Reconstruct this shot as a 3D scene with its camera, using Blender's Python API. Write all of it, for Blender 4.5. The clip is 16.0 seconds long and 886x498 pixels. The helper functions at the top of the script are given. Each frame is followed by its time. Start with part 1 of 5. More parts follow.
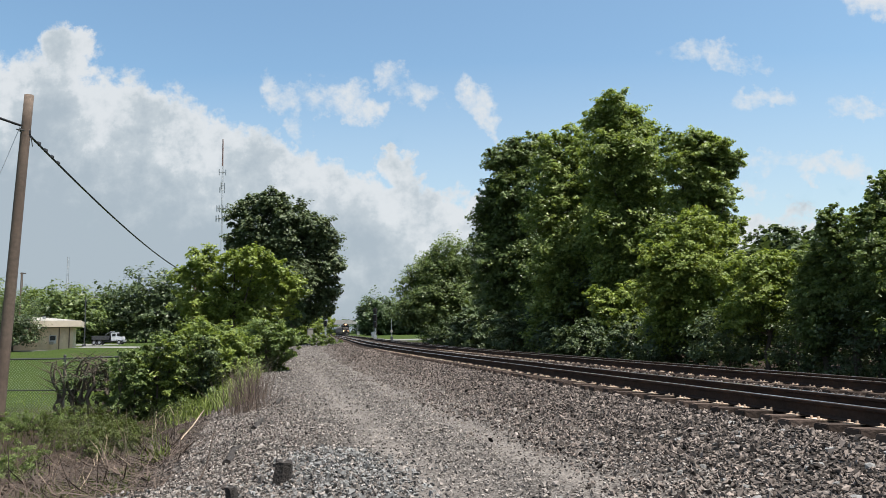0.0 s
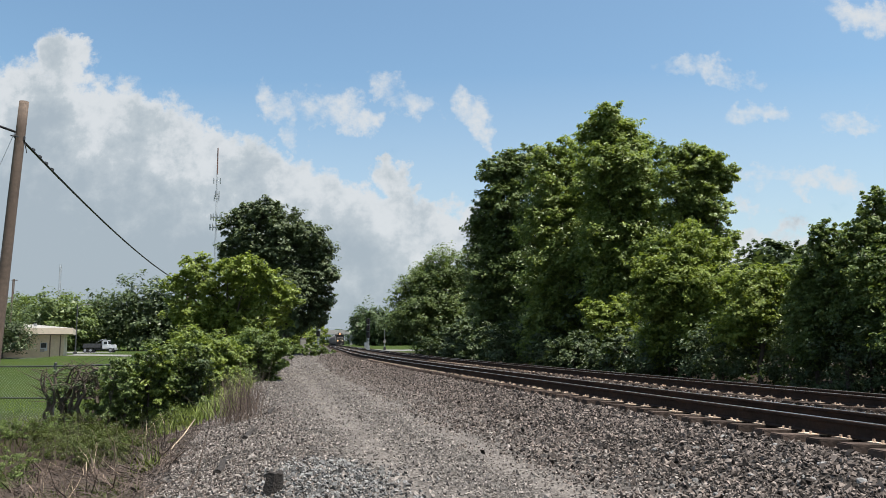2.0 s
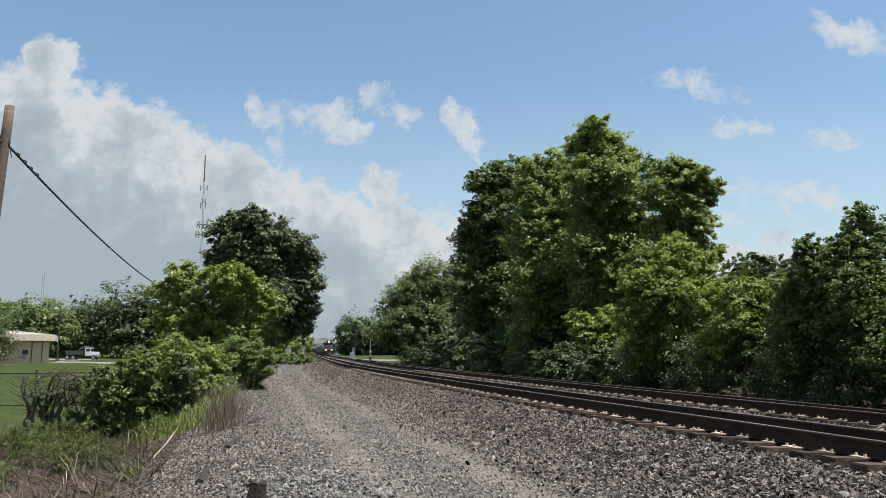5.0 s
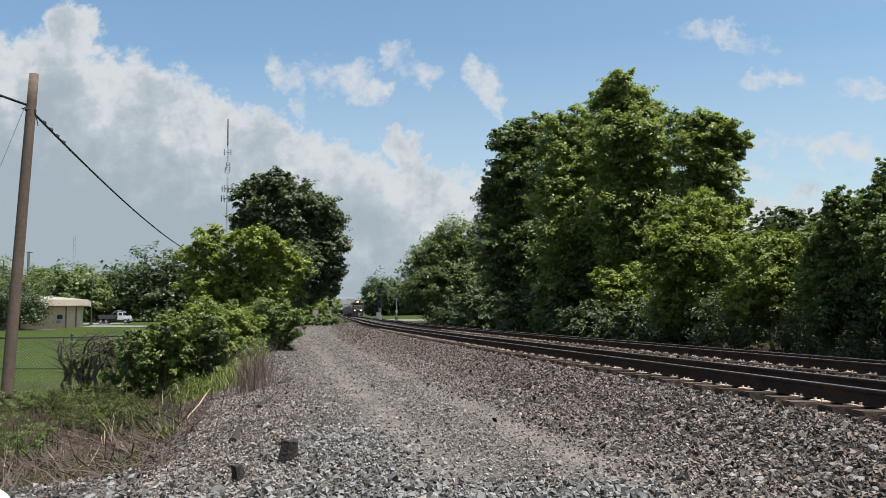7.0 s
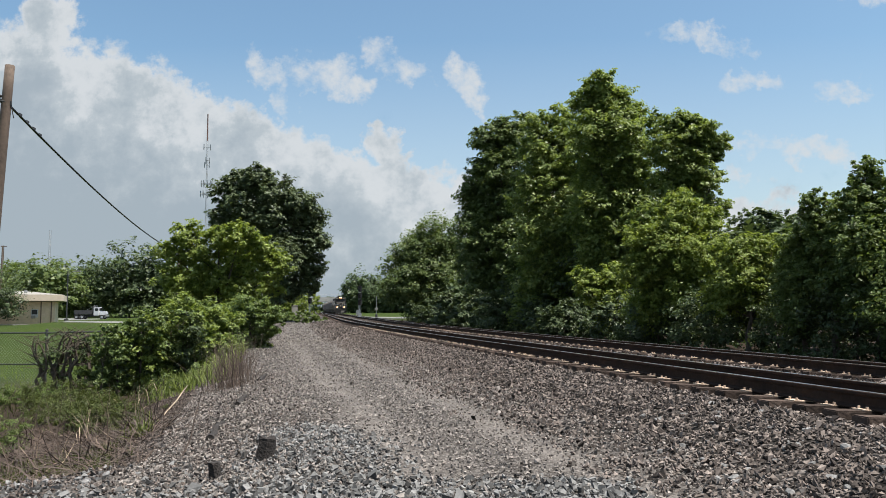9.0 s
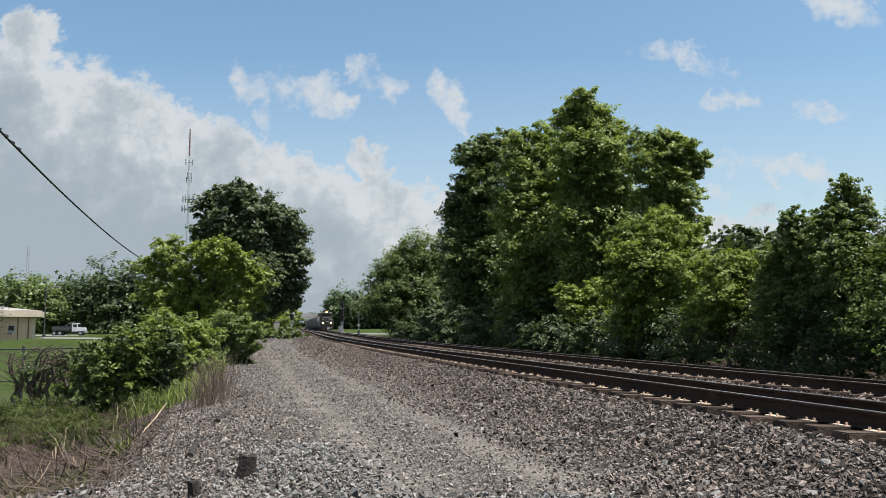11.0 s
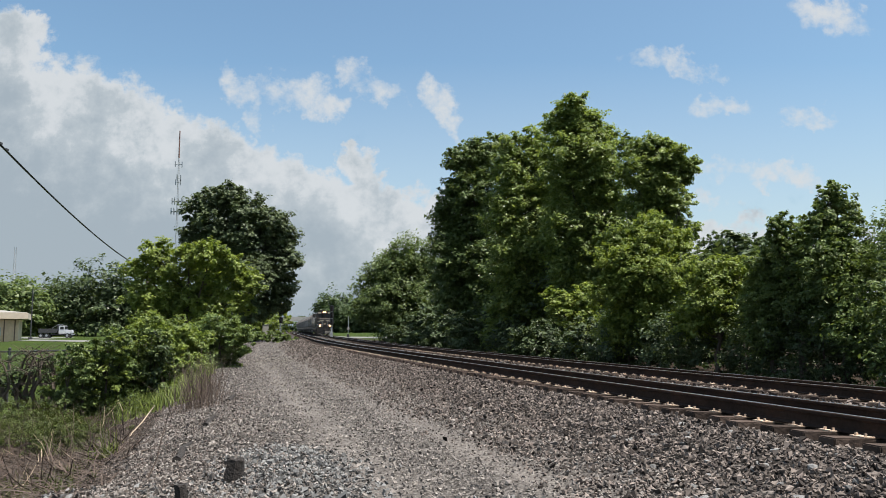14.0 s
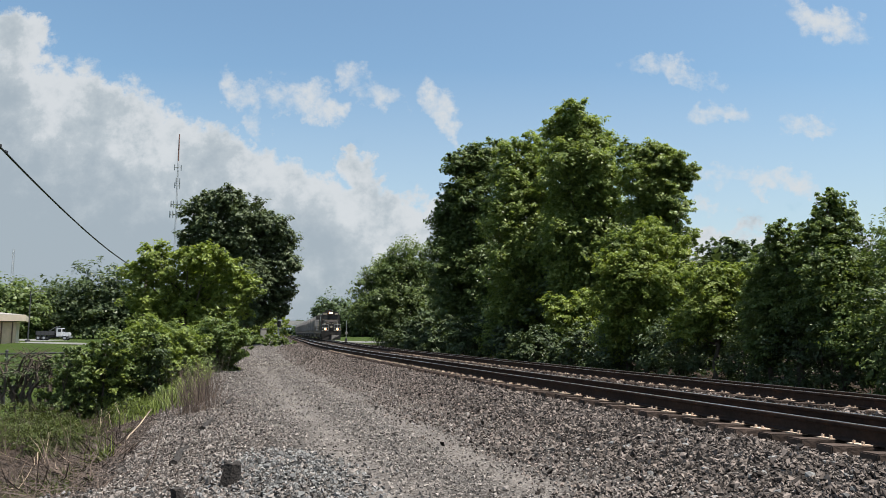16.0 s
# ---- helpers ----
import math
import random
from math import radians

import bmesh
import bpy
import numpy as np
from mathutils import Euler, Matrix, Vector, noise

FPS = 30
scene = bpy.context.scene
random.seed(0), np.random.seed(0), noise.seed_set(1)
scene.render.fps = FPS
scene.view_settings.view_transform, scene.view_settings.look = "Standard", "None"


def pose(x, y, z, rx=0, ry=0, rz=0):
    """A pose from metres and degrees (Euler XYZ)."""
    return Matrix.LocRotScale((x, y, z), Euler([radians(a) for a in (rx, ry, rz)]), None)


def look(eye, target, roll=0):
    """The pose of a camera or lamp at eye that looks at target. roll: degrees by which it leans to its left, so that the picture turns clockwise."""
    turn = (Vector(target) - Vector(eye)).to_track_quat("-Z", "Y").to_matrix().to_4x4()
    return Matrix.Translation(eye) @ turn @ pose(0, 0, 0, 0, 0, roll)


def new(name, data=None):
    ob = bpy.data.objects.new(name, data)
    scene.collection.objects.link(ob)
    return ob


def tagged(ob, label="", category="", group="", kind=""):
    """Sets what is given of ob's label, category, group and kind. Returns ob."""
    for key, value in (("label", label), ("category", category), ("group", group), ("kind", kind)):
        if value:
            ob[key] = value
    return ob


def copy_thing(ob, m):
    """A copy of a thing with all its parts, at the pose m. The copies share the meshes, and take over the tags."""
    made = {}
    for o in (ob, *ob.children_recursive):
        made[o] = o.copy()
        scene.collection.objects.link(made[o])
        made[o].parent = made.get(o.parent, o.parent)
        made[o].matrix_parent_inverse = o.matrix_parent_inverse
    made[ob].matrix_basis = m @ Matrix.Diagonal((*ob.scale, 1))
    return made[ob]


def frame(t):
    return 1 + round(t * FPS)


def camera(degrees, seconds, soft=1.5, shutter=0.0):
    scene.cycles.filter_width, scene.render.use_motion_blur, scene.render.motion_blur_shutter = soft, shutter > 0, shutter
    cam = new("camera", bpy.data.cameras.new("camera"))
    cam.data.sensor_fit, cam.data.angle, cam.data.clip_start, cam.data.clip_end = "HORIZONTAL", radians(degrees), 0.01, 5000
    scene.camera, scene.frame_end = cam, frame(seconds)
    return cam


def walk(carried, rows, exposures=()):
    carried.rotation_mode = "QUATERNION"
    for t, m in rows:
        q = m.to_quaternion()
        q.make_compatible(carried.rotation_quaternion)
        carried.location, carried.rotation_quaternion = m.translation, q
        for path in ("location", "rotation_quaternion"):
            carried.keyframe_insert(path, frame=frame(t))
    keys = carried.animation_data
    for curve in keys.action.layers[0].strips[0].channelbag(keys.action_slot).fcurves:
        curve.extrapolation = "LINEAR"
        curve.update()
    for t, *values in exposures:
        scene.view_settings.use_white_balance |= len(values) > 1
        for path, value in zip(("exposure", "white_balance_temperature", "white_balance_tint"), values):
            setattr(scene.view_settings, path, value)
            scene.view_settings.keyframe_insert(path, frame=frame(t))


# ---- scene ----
cam = camera(60.3, 16.0, soft=0.6)
EYE = (0.0, 0.0, 1.6)
# seconds, yaw, pitch, roll of the hand-held camera
TURNS = [
    (0, 3.33, 6.15, -0.91),
    (0.5, 4.01, 6.48, -0.94),
    (1, 4.20, 6.62, -0.89),
    (1.5, 3.55, 6.83, -0.57),
    (2, 2.87, 6.96, -0.38),
    (2.5, 2.33, 7.28, -0.15),
    (3, 1.90, 7.52, 0.19),
    (3.5, 1.61, 7.85, 0.32),
    (6, 2.57, 7.24, -0.21),
    (6.5, 3.23, 6.00, -0.40),
    (7, 3.73, 4.71, -0.65),
    (7.5, 3.52, 4.45, -0.66),
    (8, 2.80, 4.16, -0.46),
    (8.5, 2.58, 4.23, -0.22),
    (9, 2.26, 4.54, -0.25),
    (9.5, 1.81, 4.93, -0.26),
    (10, 1.36, 5.44, -0.19),
    (12.5, 0.68, 5.82, -0.25),
    (13, 0.46, 5.68, -0.11),
    (13.5, 0.31, 5.75, 0.04),
    (14, 0.21, 6.03, 0.00),
    (14.5, 0.24, 6.16, 0.03),
    (15, 0.29, 6.29, 0.10),
    (15.5, -0.01, 6.37, 0.05),
    (16, 0.11, 6.40, 0.38),
]
walk(cam, [(t, pose(*EYE, 90 + p, 0, y) @ pose(0, 0, 0, 0, 0, r)) for t, y, p, r in TURNS],
     exposures=[(0, 1.18), (2, 1.10), (3.5, 1.05), (16, 1.04)])

# ---- daylight: blue sky with cumulus, high sun to the right and a little behind ----
SUN_AZ, SUN_EL = 112.0, 70.0   # degrees right of straight ahead, above the horizon
sun = new("sun", bpy.data.lights.new("sun", "SUN"))
sun.data.energy, sun.data.angle, sun.data.color = 5.0, radians(0.53), (1.0, 0.955, 0.88)
sx = math.cos(radians(SUN_EL)) * math.sin(radians(SUN_AZ))
sy = math.cos(radians(SUN_EL)) * math.cos(radians(SUN_AZ))
sz = math.sin(radians(SUN_EL))
sun.matrix_world = look((sx * 100, sy * 100, sz * 100), (0, 0, 0))


class Nodes:
    """Short-hand for building node trees."""

    def __init__(self, tree):
        self.tree = tree
        tree.nodes.clear()

    def add(self, kind, **values):
        n = self.tree.nodes.new(kind)
        for key, v in values.items():
            if key.startswith("_"):
                n.inputs[int(key[1:])].default_value = v
            else:
                setattr(n, key, v)
        return n

    def link(self, a, b):
        self.tree.links.new(a, b)

    def math(self, op, a, b=None, c=None):
        n = self.add("ShaderNodeMath", operation=op)
        for i, v in enumerate((a, b, c)):
            if v is None:
                continue
            if isinstance(v, (int, float)):
                n.inputs[i].default_value = v
            else:
                self.link(v, n.inputs[i])
        return n.outputs[0]

    def ramp(self, fac, stops):
        n = self.add("ShaderNodeValToRGB")
        el = n.color_ramp.elements
        while len(el) < len(stops):
            el.new(0.5)
        for e, (p, c) in zip(el, stops):
            e.position, e.color = p, (*c, 1.0)
        self.link(fac, n.inputs[0])
        return n.outputs[0]

    def mix(self, fac, a, b, blend="MIX"):
        n = self.add("ShaderNodeMix", data_type="RGBA", blend_type=blend)
        for i, v in ((0, fac), (6, a), (7, b)):
            if isinstance(v, (int, float)):
                n.inputs[i].default_value = v
            elif isinstance(v, tuple):
                n.inputs[i].default_value = (*v, 1.0)
            else:
                self.link(v, n.inputs[i])
        return n.outputs[2]

    def noise(self, vec, scale, detail=4.0, rough=0.55):
        n = self.add("ShaderNodeTexNoise")
        n.inputs["Scale"].default_value = scale
        n.inputs["Detail"].default_value = detail
        n.inputs["Roughness"].default_value = rough
        self.link(vec, n.inputs["Vector"])
        return n.outputs[0]


def build_sky():
    world = bpy.data.worlds.new("sky")
    scene.world = world
    world.use_nodes = True
    k = Nodes(world.node_tree)
    out = k.add("ShaderNodeOutputWorld")
    sky = k.add("ShaderNodeTexSky", sky_type="NISHITA", sun_disc=False, sun_elevation=radians(SUN_EL),
                sun_rotation=radians(SUN_AZ), air_density=1.0, dust_density=1.6, ozone_density=1.2)
    blue = k.add("ShaderNodeBackground", _1=0.081)
    k.link(k.mix(1.0, sky.outputs[0], (0.89, 1.03, 1.0), "MULTIPLY"), blue.inputs[0])
    co = k.add("ShaderNodeTexCoord").outputs["Generated"]
    sep = k.add("ShaderNodeSeparateXYZ")
    k.link(co, sep.inputs[0])
    x, y, z = sep.outputs
    yy = k.math("MAXIMUM", k.math("ABSOLUTE", y), 0.12)
    u, v = k.math("DIVIDE", x, yy), k.math("DIVIDE", z, yy)
    flat = k.add("ShaderNodeCombineXYZ")
    k.link(u, flat.inputs[0])
    k.link(v, flat.inputs[1])
    p = flat.outputs[0]
    big, mid, fine = k.noise(p, 5.0, 3.0), k.noise(p, 14.0, 6.0, 0.6), k.noise(p, 42.0, 6.0, 0.65)
    rough = k.math("ADD", k.math("MULTIPLY", k.math("SUBTRACT", big, 0.5), 0.05),
                   k.math("ADD", k.math("MULTIPLY", k.math("SUBTRACT", mid, 0.5), 0.10),
                          k.math("MULTIPLY", k.math("SUBTRACT", fine, 0.5), 0.075)))
    # the bank's upper rim falls from the upper left to behind the woods
    rim = k.math("MAXIMUM", k.math("ADD", 0.190, k.math("MULTIPLY", u, -0.10)), k.math("ADD", 0.163, k.math("MULTIPLY", u, -0.385)))
    rim = k.math("MINIMUM", rim, 0.402)
    depth = k.math("ADD", k.math("SUBTRACT", rim, v), rough)
    bulge = [(-0.572, 0.395, 0.045, 0.042, -0.3), (-0.111, 0.212, 0.034, 0.036, 0)]

    wu = k.math("ADD", u, k.math("MULTIPLY", k.math("SUBTRACT", k.noise(p, 11.0, 5.0, 0.6), 0.5), 0.14))
    wv = k.math("ADD", v, k.math("MULTIPLY", k.math("SUBTRACT", k.noise(p, 23.0, 5.0, 0.65), 0.5), 0.08))

    def puff(cu, cv, ru, rv, lean=0.0):
        du = k.math("DIVIDE", k.math("SUBTRACT", wu, cu), ru)
        dv = k.math("DIVIDE", k.math("SUBTRACT", k.math("SUBTRACT", wv, cv),
                                     k.math("MULTIPLY", k.math("SUBTRACT", wu, cu), lean)), rv)
        r = k.math("ADD", k.math("MULTIPLY", du, du), k.math("MULTIPLY", dv, dv))
        return k.math("MULTIPLY", k.math("SUBTRACT", 1.0, r), min(ru, rv))

    for q in bulge:
        depth = k.math("MAXIMUM", depth, k.math("ADD", puff(*q), k.math("MULTIPLY", rough, 0.6)))
    puffs = [(-0.182, 0.312, 0.040, 0.026, -0.15), (-0.230, 0.314, 0.030, 0.016, -0.3), (-0.278, 0.322, 0.024, 0.020, -0.6), (-0.258, 0.290, 0.016, 0.024, -0.9),
             (-0.145, 0.302, 0.020, 0.020, -0.2), (-0.117, 0.343, 0.018, 0.014, -0.7), (-0.086, 0.320, 0.026, 0.017, -0.35), (-0.005, 0.302, 0.022, 0.024, -0.4),
             (0.010, 0.272, 0.014, 0.020, -0.9), (0.326, 0.354, 0.026, 0.015, -0.35), (0.276, 0.365, 0.034, 0.007, 0), (0.378, 0.292, 0.026, 0.011, 0),
             (0.515, 0.428, 0.045, 0.022, -0.3), (0.42, 0.207, 0.085, 0.018, -0.1), (0.355, 0.165, 0.035, 0.014, 0), (0.49, 0.285, 0.03, 0.012, 0)]
    lump = None
    for cu, cv, ru, rv, lean in puffs:
        q = puff(cu, cv, ru * 1.22, rv * 1.22, lean)
        lump = q if lump is None else k.math("MAXIMUM", lump, q)
    lump = k.math("ADD", lump, k.math("MULTIPLY", rough, 0.8))
    bank_mask = k.add("ShaderNodeMapRange", interpolation_type="SMOOTHSTEP", _1=-0.008, _2=0.022)
    k.link(depth, bank_mask.inputs[0])
    lump_mask = k.add("ShaderNodeMapRange", interpolation_type="SMOOTHSTEP", _1=-0.014, _2=0.034)
    k.link(lump, lump_mask.inputs[0])
    # far haze that whitens the sky down to the horizon
    haze = k.add("ShaderNodeMapRange", _1=0.36, _2=-0.02, _3=0.0, _4=0.66)
    k.link(v, haze.inputs[0])
    ahead = k.math("GREATER_THAN", y, 0.0)
    cover = k.math("MAXIMUM", k.math("MULTIPLY", k.math("MULTIPLY", bank_mask.outputs[0], ahead), 0.97),
                   k.math("MULTIPLY", lump_mask.outputs[0], 0.95))
    cover = k.math("MAXIMUM", cover, haze.outputs[0])
    # broken cumulus behind the camera, unseen and added as fill light
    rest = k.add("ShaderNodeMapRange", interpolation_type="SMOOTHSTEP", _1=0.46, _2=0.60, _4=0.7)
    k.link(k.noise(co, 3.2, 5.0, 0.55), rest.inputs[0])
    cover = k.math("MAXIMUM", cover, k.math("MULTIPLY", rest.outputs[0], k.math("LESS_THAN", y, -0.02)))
    # grey undersides inside the bank, white rims
    inner = k.add("ShaderNodeMapRange", interpolation_type="SMOOTHSTEP", _1=0.005, _2=0.19)
    k.link(k.math("ADD", depth, k.math("MULTIPLY", k.math("SUBTRACT", mid, 0.5), 0.40)), inner.inputs[0])
    col = k.ramp(inner.outputs[0], [(0.0, (0.71, 0.745, 0.775)), (0.35, (0.53, 0.59, 0.635)), (1.0, (0.40, 0.47, 0.53))])
    white = k.add("ShaderNodeBackground", _1=0.462)
    k.link(col, white.inputs[0])
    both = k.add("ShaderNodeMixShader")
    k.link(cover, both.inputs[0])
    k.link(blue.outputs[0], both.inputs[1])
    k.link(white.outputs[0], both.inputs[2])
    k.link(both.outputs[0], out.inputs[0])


build_sky()


# ---- materials ----
def material(name, base, rough=0.7, metal=0.0, grain=None, spread=0.25, bump=0.0, bump_scale=60.0, per_object=0.0,
             island=0.0, stain=None, stain_scale=2.0, stain_amount=0.5, emit=None, emit_power=0.0):
    """A procedural surface: base colour with grain at two scales, stains and relief."""
    m = bpy.data.materials.new(name)
    m.use_nodes = True
    k = Nodes(m.node_tree)
    out = k.add("ShaderNodeOutputMaterial")
    bsdf = k.add("ShaderNodeBsdfPrincipled")
    co = k.add("ShaderNodeTexCoord").outputs["Object"]
    col = base
    if spread:
        n1 = k.noise(co, grain or 8.0, 6.0)
        n2 = k.noise(co, (grain or 8.0) * 0.13, 3.0)
        s = k.math("ADD", k.math("MULTIPLY", n1, 0.6), k.math("MULTIPLY", n2, 0.4))
        lo = tuple(c * (1 - spread) for c in base)
        hi = tuple(min(1.0, c * (1 + spread)) for c in base)
        col = k.ramp(s, [(0.3, lo), (0.7, hi)])
    if stain:
        ns = k.noise(co, stain_scale, 5.0, 0.65)
        mask = k.add("ShaderNodeMapRange", _1=0.48, _2=0.62, _3=0.0, _4=stain_amount)
        k.link(ns, mask.inputs[0])
        col = k.mix(mask.outputs[0], col, stain)
    if per_object:
        r = k.add("ShaderNodeObjectInfo").outputs["Random"]
        g = k.math("ADD", 1 - per_object, k.math("MULTIPLY", r, 2 * per_object))
        c = k.add("ShaderNodeCombineColor")
        for i in range(3):
            k.link(g, c.inputs[i])
        col = k.mix(1.0, col, c.outputs[0], "MULTIPLY")
    if island:
        r = k.add("ShaderNodeNewGeometry").outputs["Random Per Island"]
        g = k.math("ADD", 1 - island, k.math("MULTIPLY", r, 2 * island))
        c = k.add("ShaderNodeCombineColor")
        for i in range(3):
            k.link(g, c.inputs[i])
        col = k.mix(1.0, col, c.outputs[0], "MULTIPLY")
    if isinstance(col, tuple):
        bsdf.inputs["Base Color"].default_value = (*col, 1.0)
    else:
        k.link(col, bsdf.inputs["Base Color"])
    bsdf.inputs["Roughness"].default_value = rough
    bsdf.inputs["Metallic"].default_value = metal
    if bump:
        b = k.add("ShaderNodeBump", _0=bump, _1=0.02)
        k.link(k.noise(co, bump_scale, 5.0), b.inputs["Height"])
        k.link(b.outputs[0], bsdf.inputs["Normal"])
    if emit:
        bsdf.inputs["Emission Color"].default_value = (*emit, 1.0)
        bsdf.inputs["Emission Strength"].default_value = emit_power
    k.link(bsdf.outputs[0], out.inputs[0])
    return m


def leaf_material(name, dark, light, through_amount=0.35, rough=0.45):
    """Leaves: shade varies from leaf to leaf and over the crown; light passes through."""
    m = bpy.data.materials.new(name)
    m.use_nodes = True
    k = Nodes(m.node_tree)
    out = k.add("ShaderNodeOutputMaterial")
    geo = k.add("ShaderNodeNewGeometry")
    co = k.add("ShaderNodeTexCoord").outputs["Object"]
    s = k.math("ADD", k.math("MULTIPLY", geo.outputs["Random Per Island"], 0.6), k.math("MULTIPLY", k.noise(co, 0.7, 3.0), 0.5))
    col = k.ramp(s, [(0.15, dark), (0.9, light)])
    front = k.add("ShaderNodeBsdfPrincipled")
    front.inputs["Roughness"].default_value = rough
    front.inputs["Specular IOR Level"].default_value = 0.3
    k.link(col, front.inputs["Base Color"])
    back = k.add("ShaderNodeBsdfTranslucent")
    k.link(k.mix(1.0, col, (1.0, 1.0, 0.5), "MULTIPLY"), back.inputs[0])
    both = k.add("ShaderNodeMixShader", _0=through_amount)
    k.link(front.outputs[0], both.inputs[1])
    k.link(back.outputs[0], both.inputs[2])
    k.link(both.outputs[0], out.inputs[0])
    return m


def ground_material():
    """One sheet: crushed grey ballast, a pale packed track, litter and mown grass, blended by the sheet's own masks."""
    m = bpy.data.materials.new("ground")
    m.use_nodes = True
    k = Nodes(m.node_tree)
    out = k.add("ShaderNodeOutputMaterial")
    bsdf = k.add("ShaderNodeBsdfPrincipled")
    co = k.add("ShaderNodeTexCoord").outputs["Object"]

    def mask(name):
        return k.add("ShaderNodeAttribute", attribute_name=name).outputs["Fac"]

    cell = k.add("ShaderNodeTexVoronoi")
    cell.inputs["Scale"].default_value = 17.0
    k.link(co, cell.inputs["Vector"])
    cell2 = k.add("ShaderNodeTexVoronoi")
    cell2.inputs["Scale"].default_value = 42.0
    k.link(co, cell2.inputs["Vector"])
    g1 = k.add("ShaderNodeSeparateColor")
    k.link(cell.outputs["Color"], g1.inputs[0])
    g2 = k.add("ShaderNodeSeparateColor")
    k.link(cell2.outputs["Color"], g2.inputs[0])
    # both ramps kept very dark, painting shade into the gaps between loose stones
    stone = k.ramp(g1.outputs[0], [(0.0, (0.010, 0.009, 0.008)), (0.5, (0.032, 0.028, 0.026)), (0.8, (0.095, 0.082, 0.075)), (1.0, (0.22, 0.19, 0.175))])
    grit = k.ramp(g2.outputs[0], [(0.0, (0.018, 0.016, 0.015)), (0.5, (0.072, 0.064, 0.059)), (1.0, (0.23, 0.21, 0.195))])
    wide = k.noise(co, 0.35, 4.0)
    grit = k.mix(k.math("MULTIPLY", wide, 0.45), grit, (0.095, 0.084, 0.077))
    col = k.mix(mask("packed"), stone, grit)
    col = k.mix(1.0, col, k.ramp(k.noise(co, 5.0, 8.0, 0.75), [(0.34, (0.30, 0.30, 0.30)), (0.66, (1.2, 1.2, 1.2))]), "MULTIPLY")
    col = k.mix(k.math("MULTIPLY", mask("wheel"), 0.6), col, (0.172, 0.153, 0.140))
    litter = k.ramp(k.noise(co, 9.0, 6.0), [(0.3, (0.010, 0.007, 0.005)), (0.6, (0.034, 0.024, 0.017)), (0.8, (0.075, 0.056, 0.040))])
    col = k.mix(mask("litter"), col, litter)
    lawn = k.ramp(k.noise(co, 3.0, 8.0, 0.7), [(0.3, (0.020, 0.035, 0.006)), (0.55, (0.036, 0.055, 0.010)), (0.8, (0.060, 0.070, 0.018))])
    far = k.ramp(k.noise(co, 0.08, 3.0), [(0.35, (0.8, 0.85, 0.8)), (0.7, (1.1, 1.05, 1.0))])
    col = k.mix(mask("lawn"), col, k.mix(1.0, lawn, far, "MULTIPLY"))
    k.link(col, bsdf.inputs["Base Color"])
    bsdf.inputs["Roughness"].default_value = 0.95
    bsdf.inputs["Specular IOR Level"].default_value = 0.1
    h = k.math("SUBTRACT", k.math("MULTIPLY", g1.outputs[1], 0.5), cell.outputs["Distance"])
    b = k.add("ShaderNodeBump", _0=0.9, _1=0.04)
    k.link(h, b.inputs["Height"])
    k.link(b.outputs[0], bsdf.inputs["Normal"])
    k.link(bsdf.outputs[0], out.inputs[0])
    return m


GROUND = ground_material()
STONE = material("crushed_stone", (0.108, 0.089, 0.079), 0.85, grain=30, spread=0.35, island=0.9)
PEBBLE = material("grey_gravel", (0.160, 0.142, 0.130), 0.85, grain=30, spread=0.25, island=0.65)
BLUESTONE = material("blue_grey_stone", (0.108, 0.106, 0.104), 0.75, grain=30, spread=0.3, island=0.8)
ONESTONE = material("single_grey_stone", (0.125, 0.121, 0.119), 0.8, grain=3, spread=0.3, per_object=0.5)
RAIL = material("rusted_rail_steel", (0.034, 0.022, 0.017), 0.92, 0.0, grain=20, spread=0.4)
RAILHEAD = material("polished_rail_head", (0.62, 0.62, 0.63), 0.28, 1.0, grain=10, spread=0.1)
TIE = material("weathered_tie_wood", (0.055, 0.040, 0.033), 0.95, grain=14, spread=0.45, per_object=0.35, bump=0.5, bump_scale=30)
PLATE = material("rusty_tie_plate", (0.40, 0.30, 0.225), 0.7, 0.0, grain=40, spread=0.35, per_object=0.2)
BARK = material("bark", (0.075, 0.058, 0.045), 0.95, grain=12, spread=0.5, bump=0.8, bump_scale=22)
POLEWOOD = material("creosoted_pole", (0.090, 0.064, 0.048), 0.9, grain=9, spread=0.4, stain=(0.09, 0.06, 0.045), stain_scale=1.5, bump=0.5)
LEAF_MID = leaf_material("leaf_green", (0.050, 0.084, 0.024), (0.185, 0.238, 0.078), 0.42)
# sunlit and shaded copies of one green, the light painted into the colour
LEAF_SUNLIT = leaf_material("leaf_sunlit_green", (0.066, 0.106, 0.028), (0.280, 0.340, 0.105), 0.50)
LEAF_SHADE = leaf_material("leaf_shaded_green", (0.048, 0.078, 0.025), (0.165, 0.212, 0.075), 0.40)
LEAF_BRIGHT = leaf_material("leaf_bright_green", (0.080, 0.122, 0.024), (0.285, 0.340, 0.085), 0.48)
# dark leaves; also paints canopy shade into the wood's foot and depth
LEAF_DARK = leaf_material("leaf_dark_and_shaded_green", (0.030, 0.048, 0.020), (0.090, 0.120, 0.052), 0.3)
LEAF_DEEP = leaf_material("leaf_deep_green", (0.036, 0.056, 0.026), (0.120, 0.150, 0.072), 0.28, 0.5)
LEAF_FAR = leaf_material("leaf_far_green", (0.040, 0.066, 0.029), (0.105, 0.148, 0.060), 0.35)
LEAF_YELLOW = leaf_material("leaf_yellow_green", (0.028, 0.041, 0.009), (0.092, 0.112, 0.026), 0.3)
DRY = leaf_material("dry_straw", (0.014, 0.010, 0.007), (0.075, 0.054, 0.038), 0.1, 0.8)
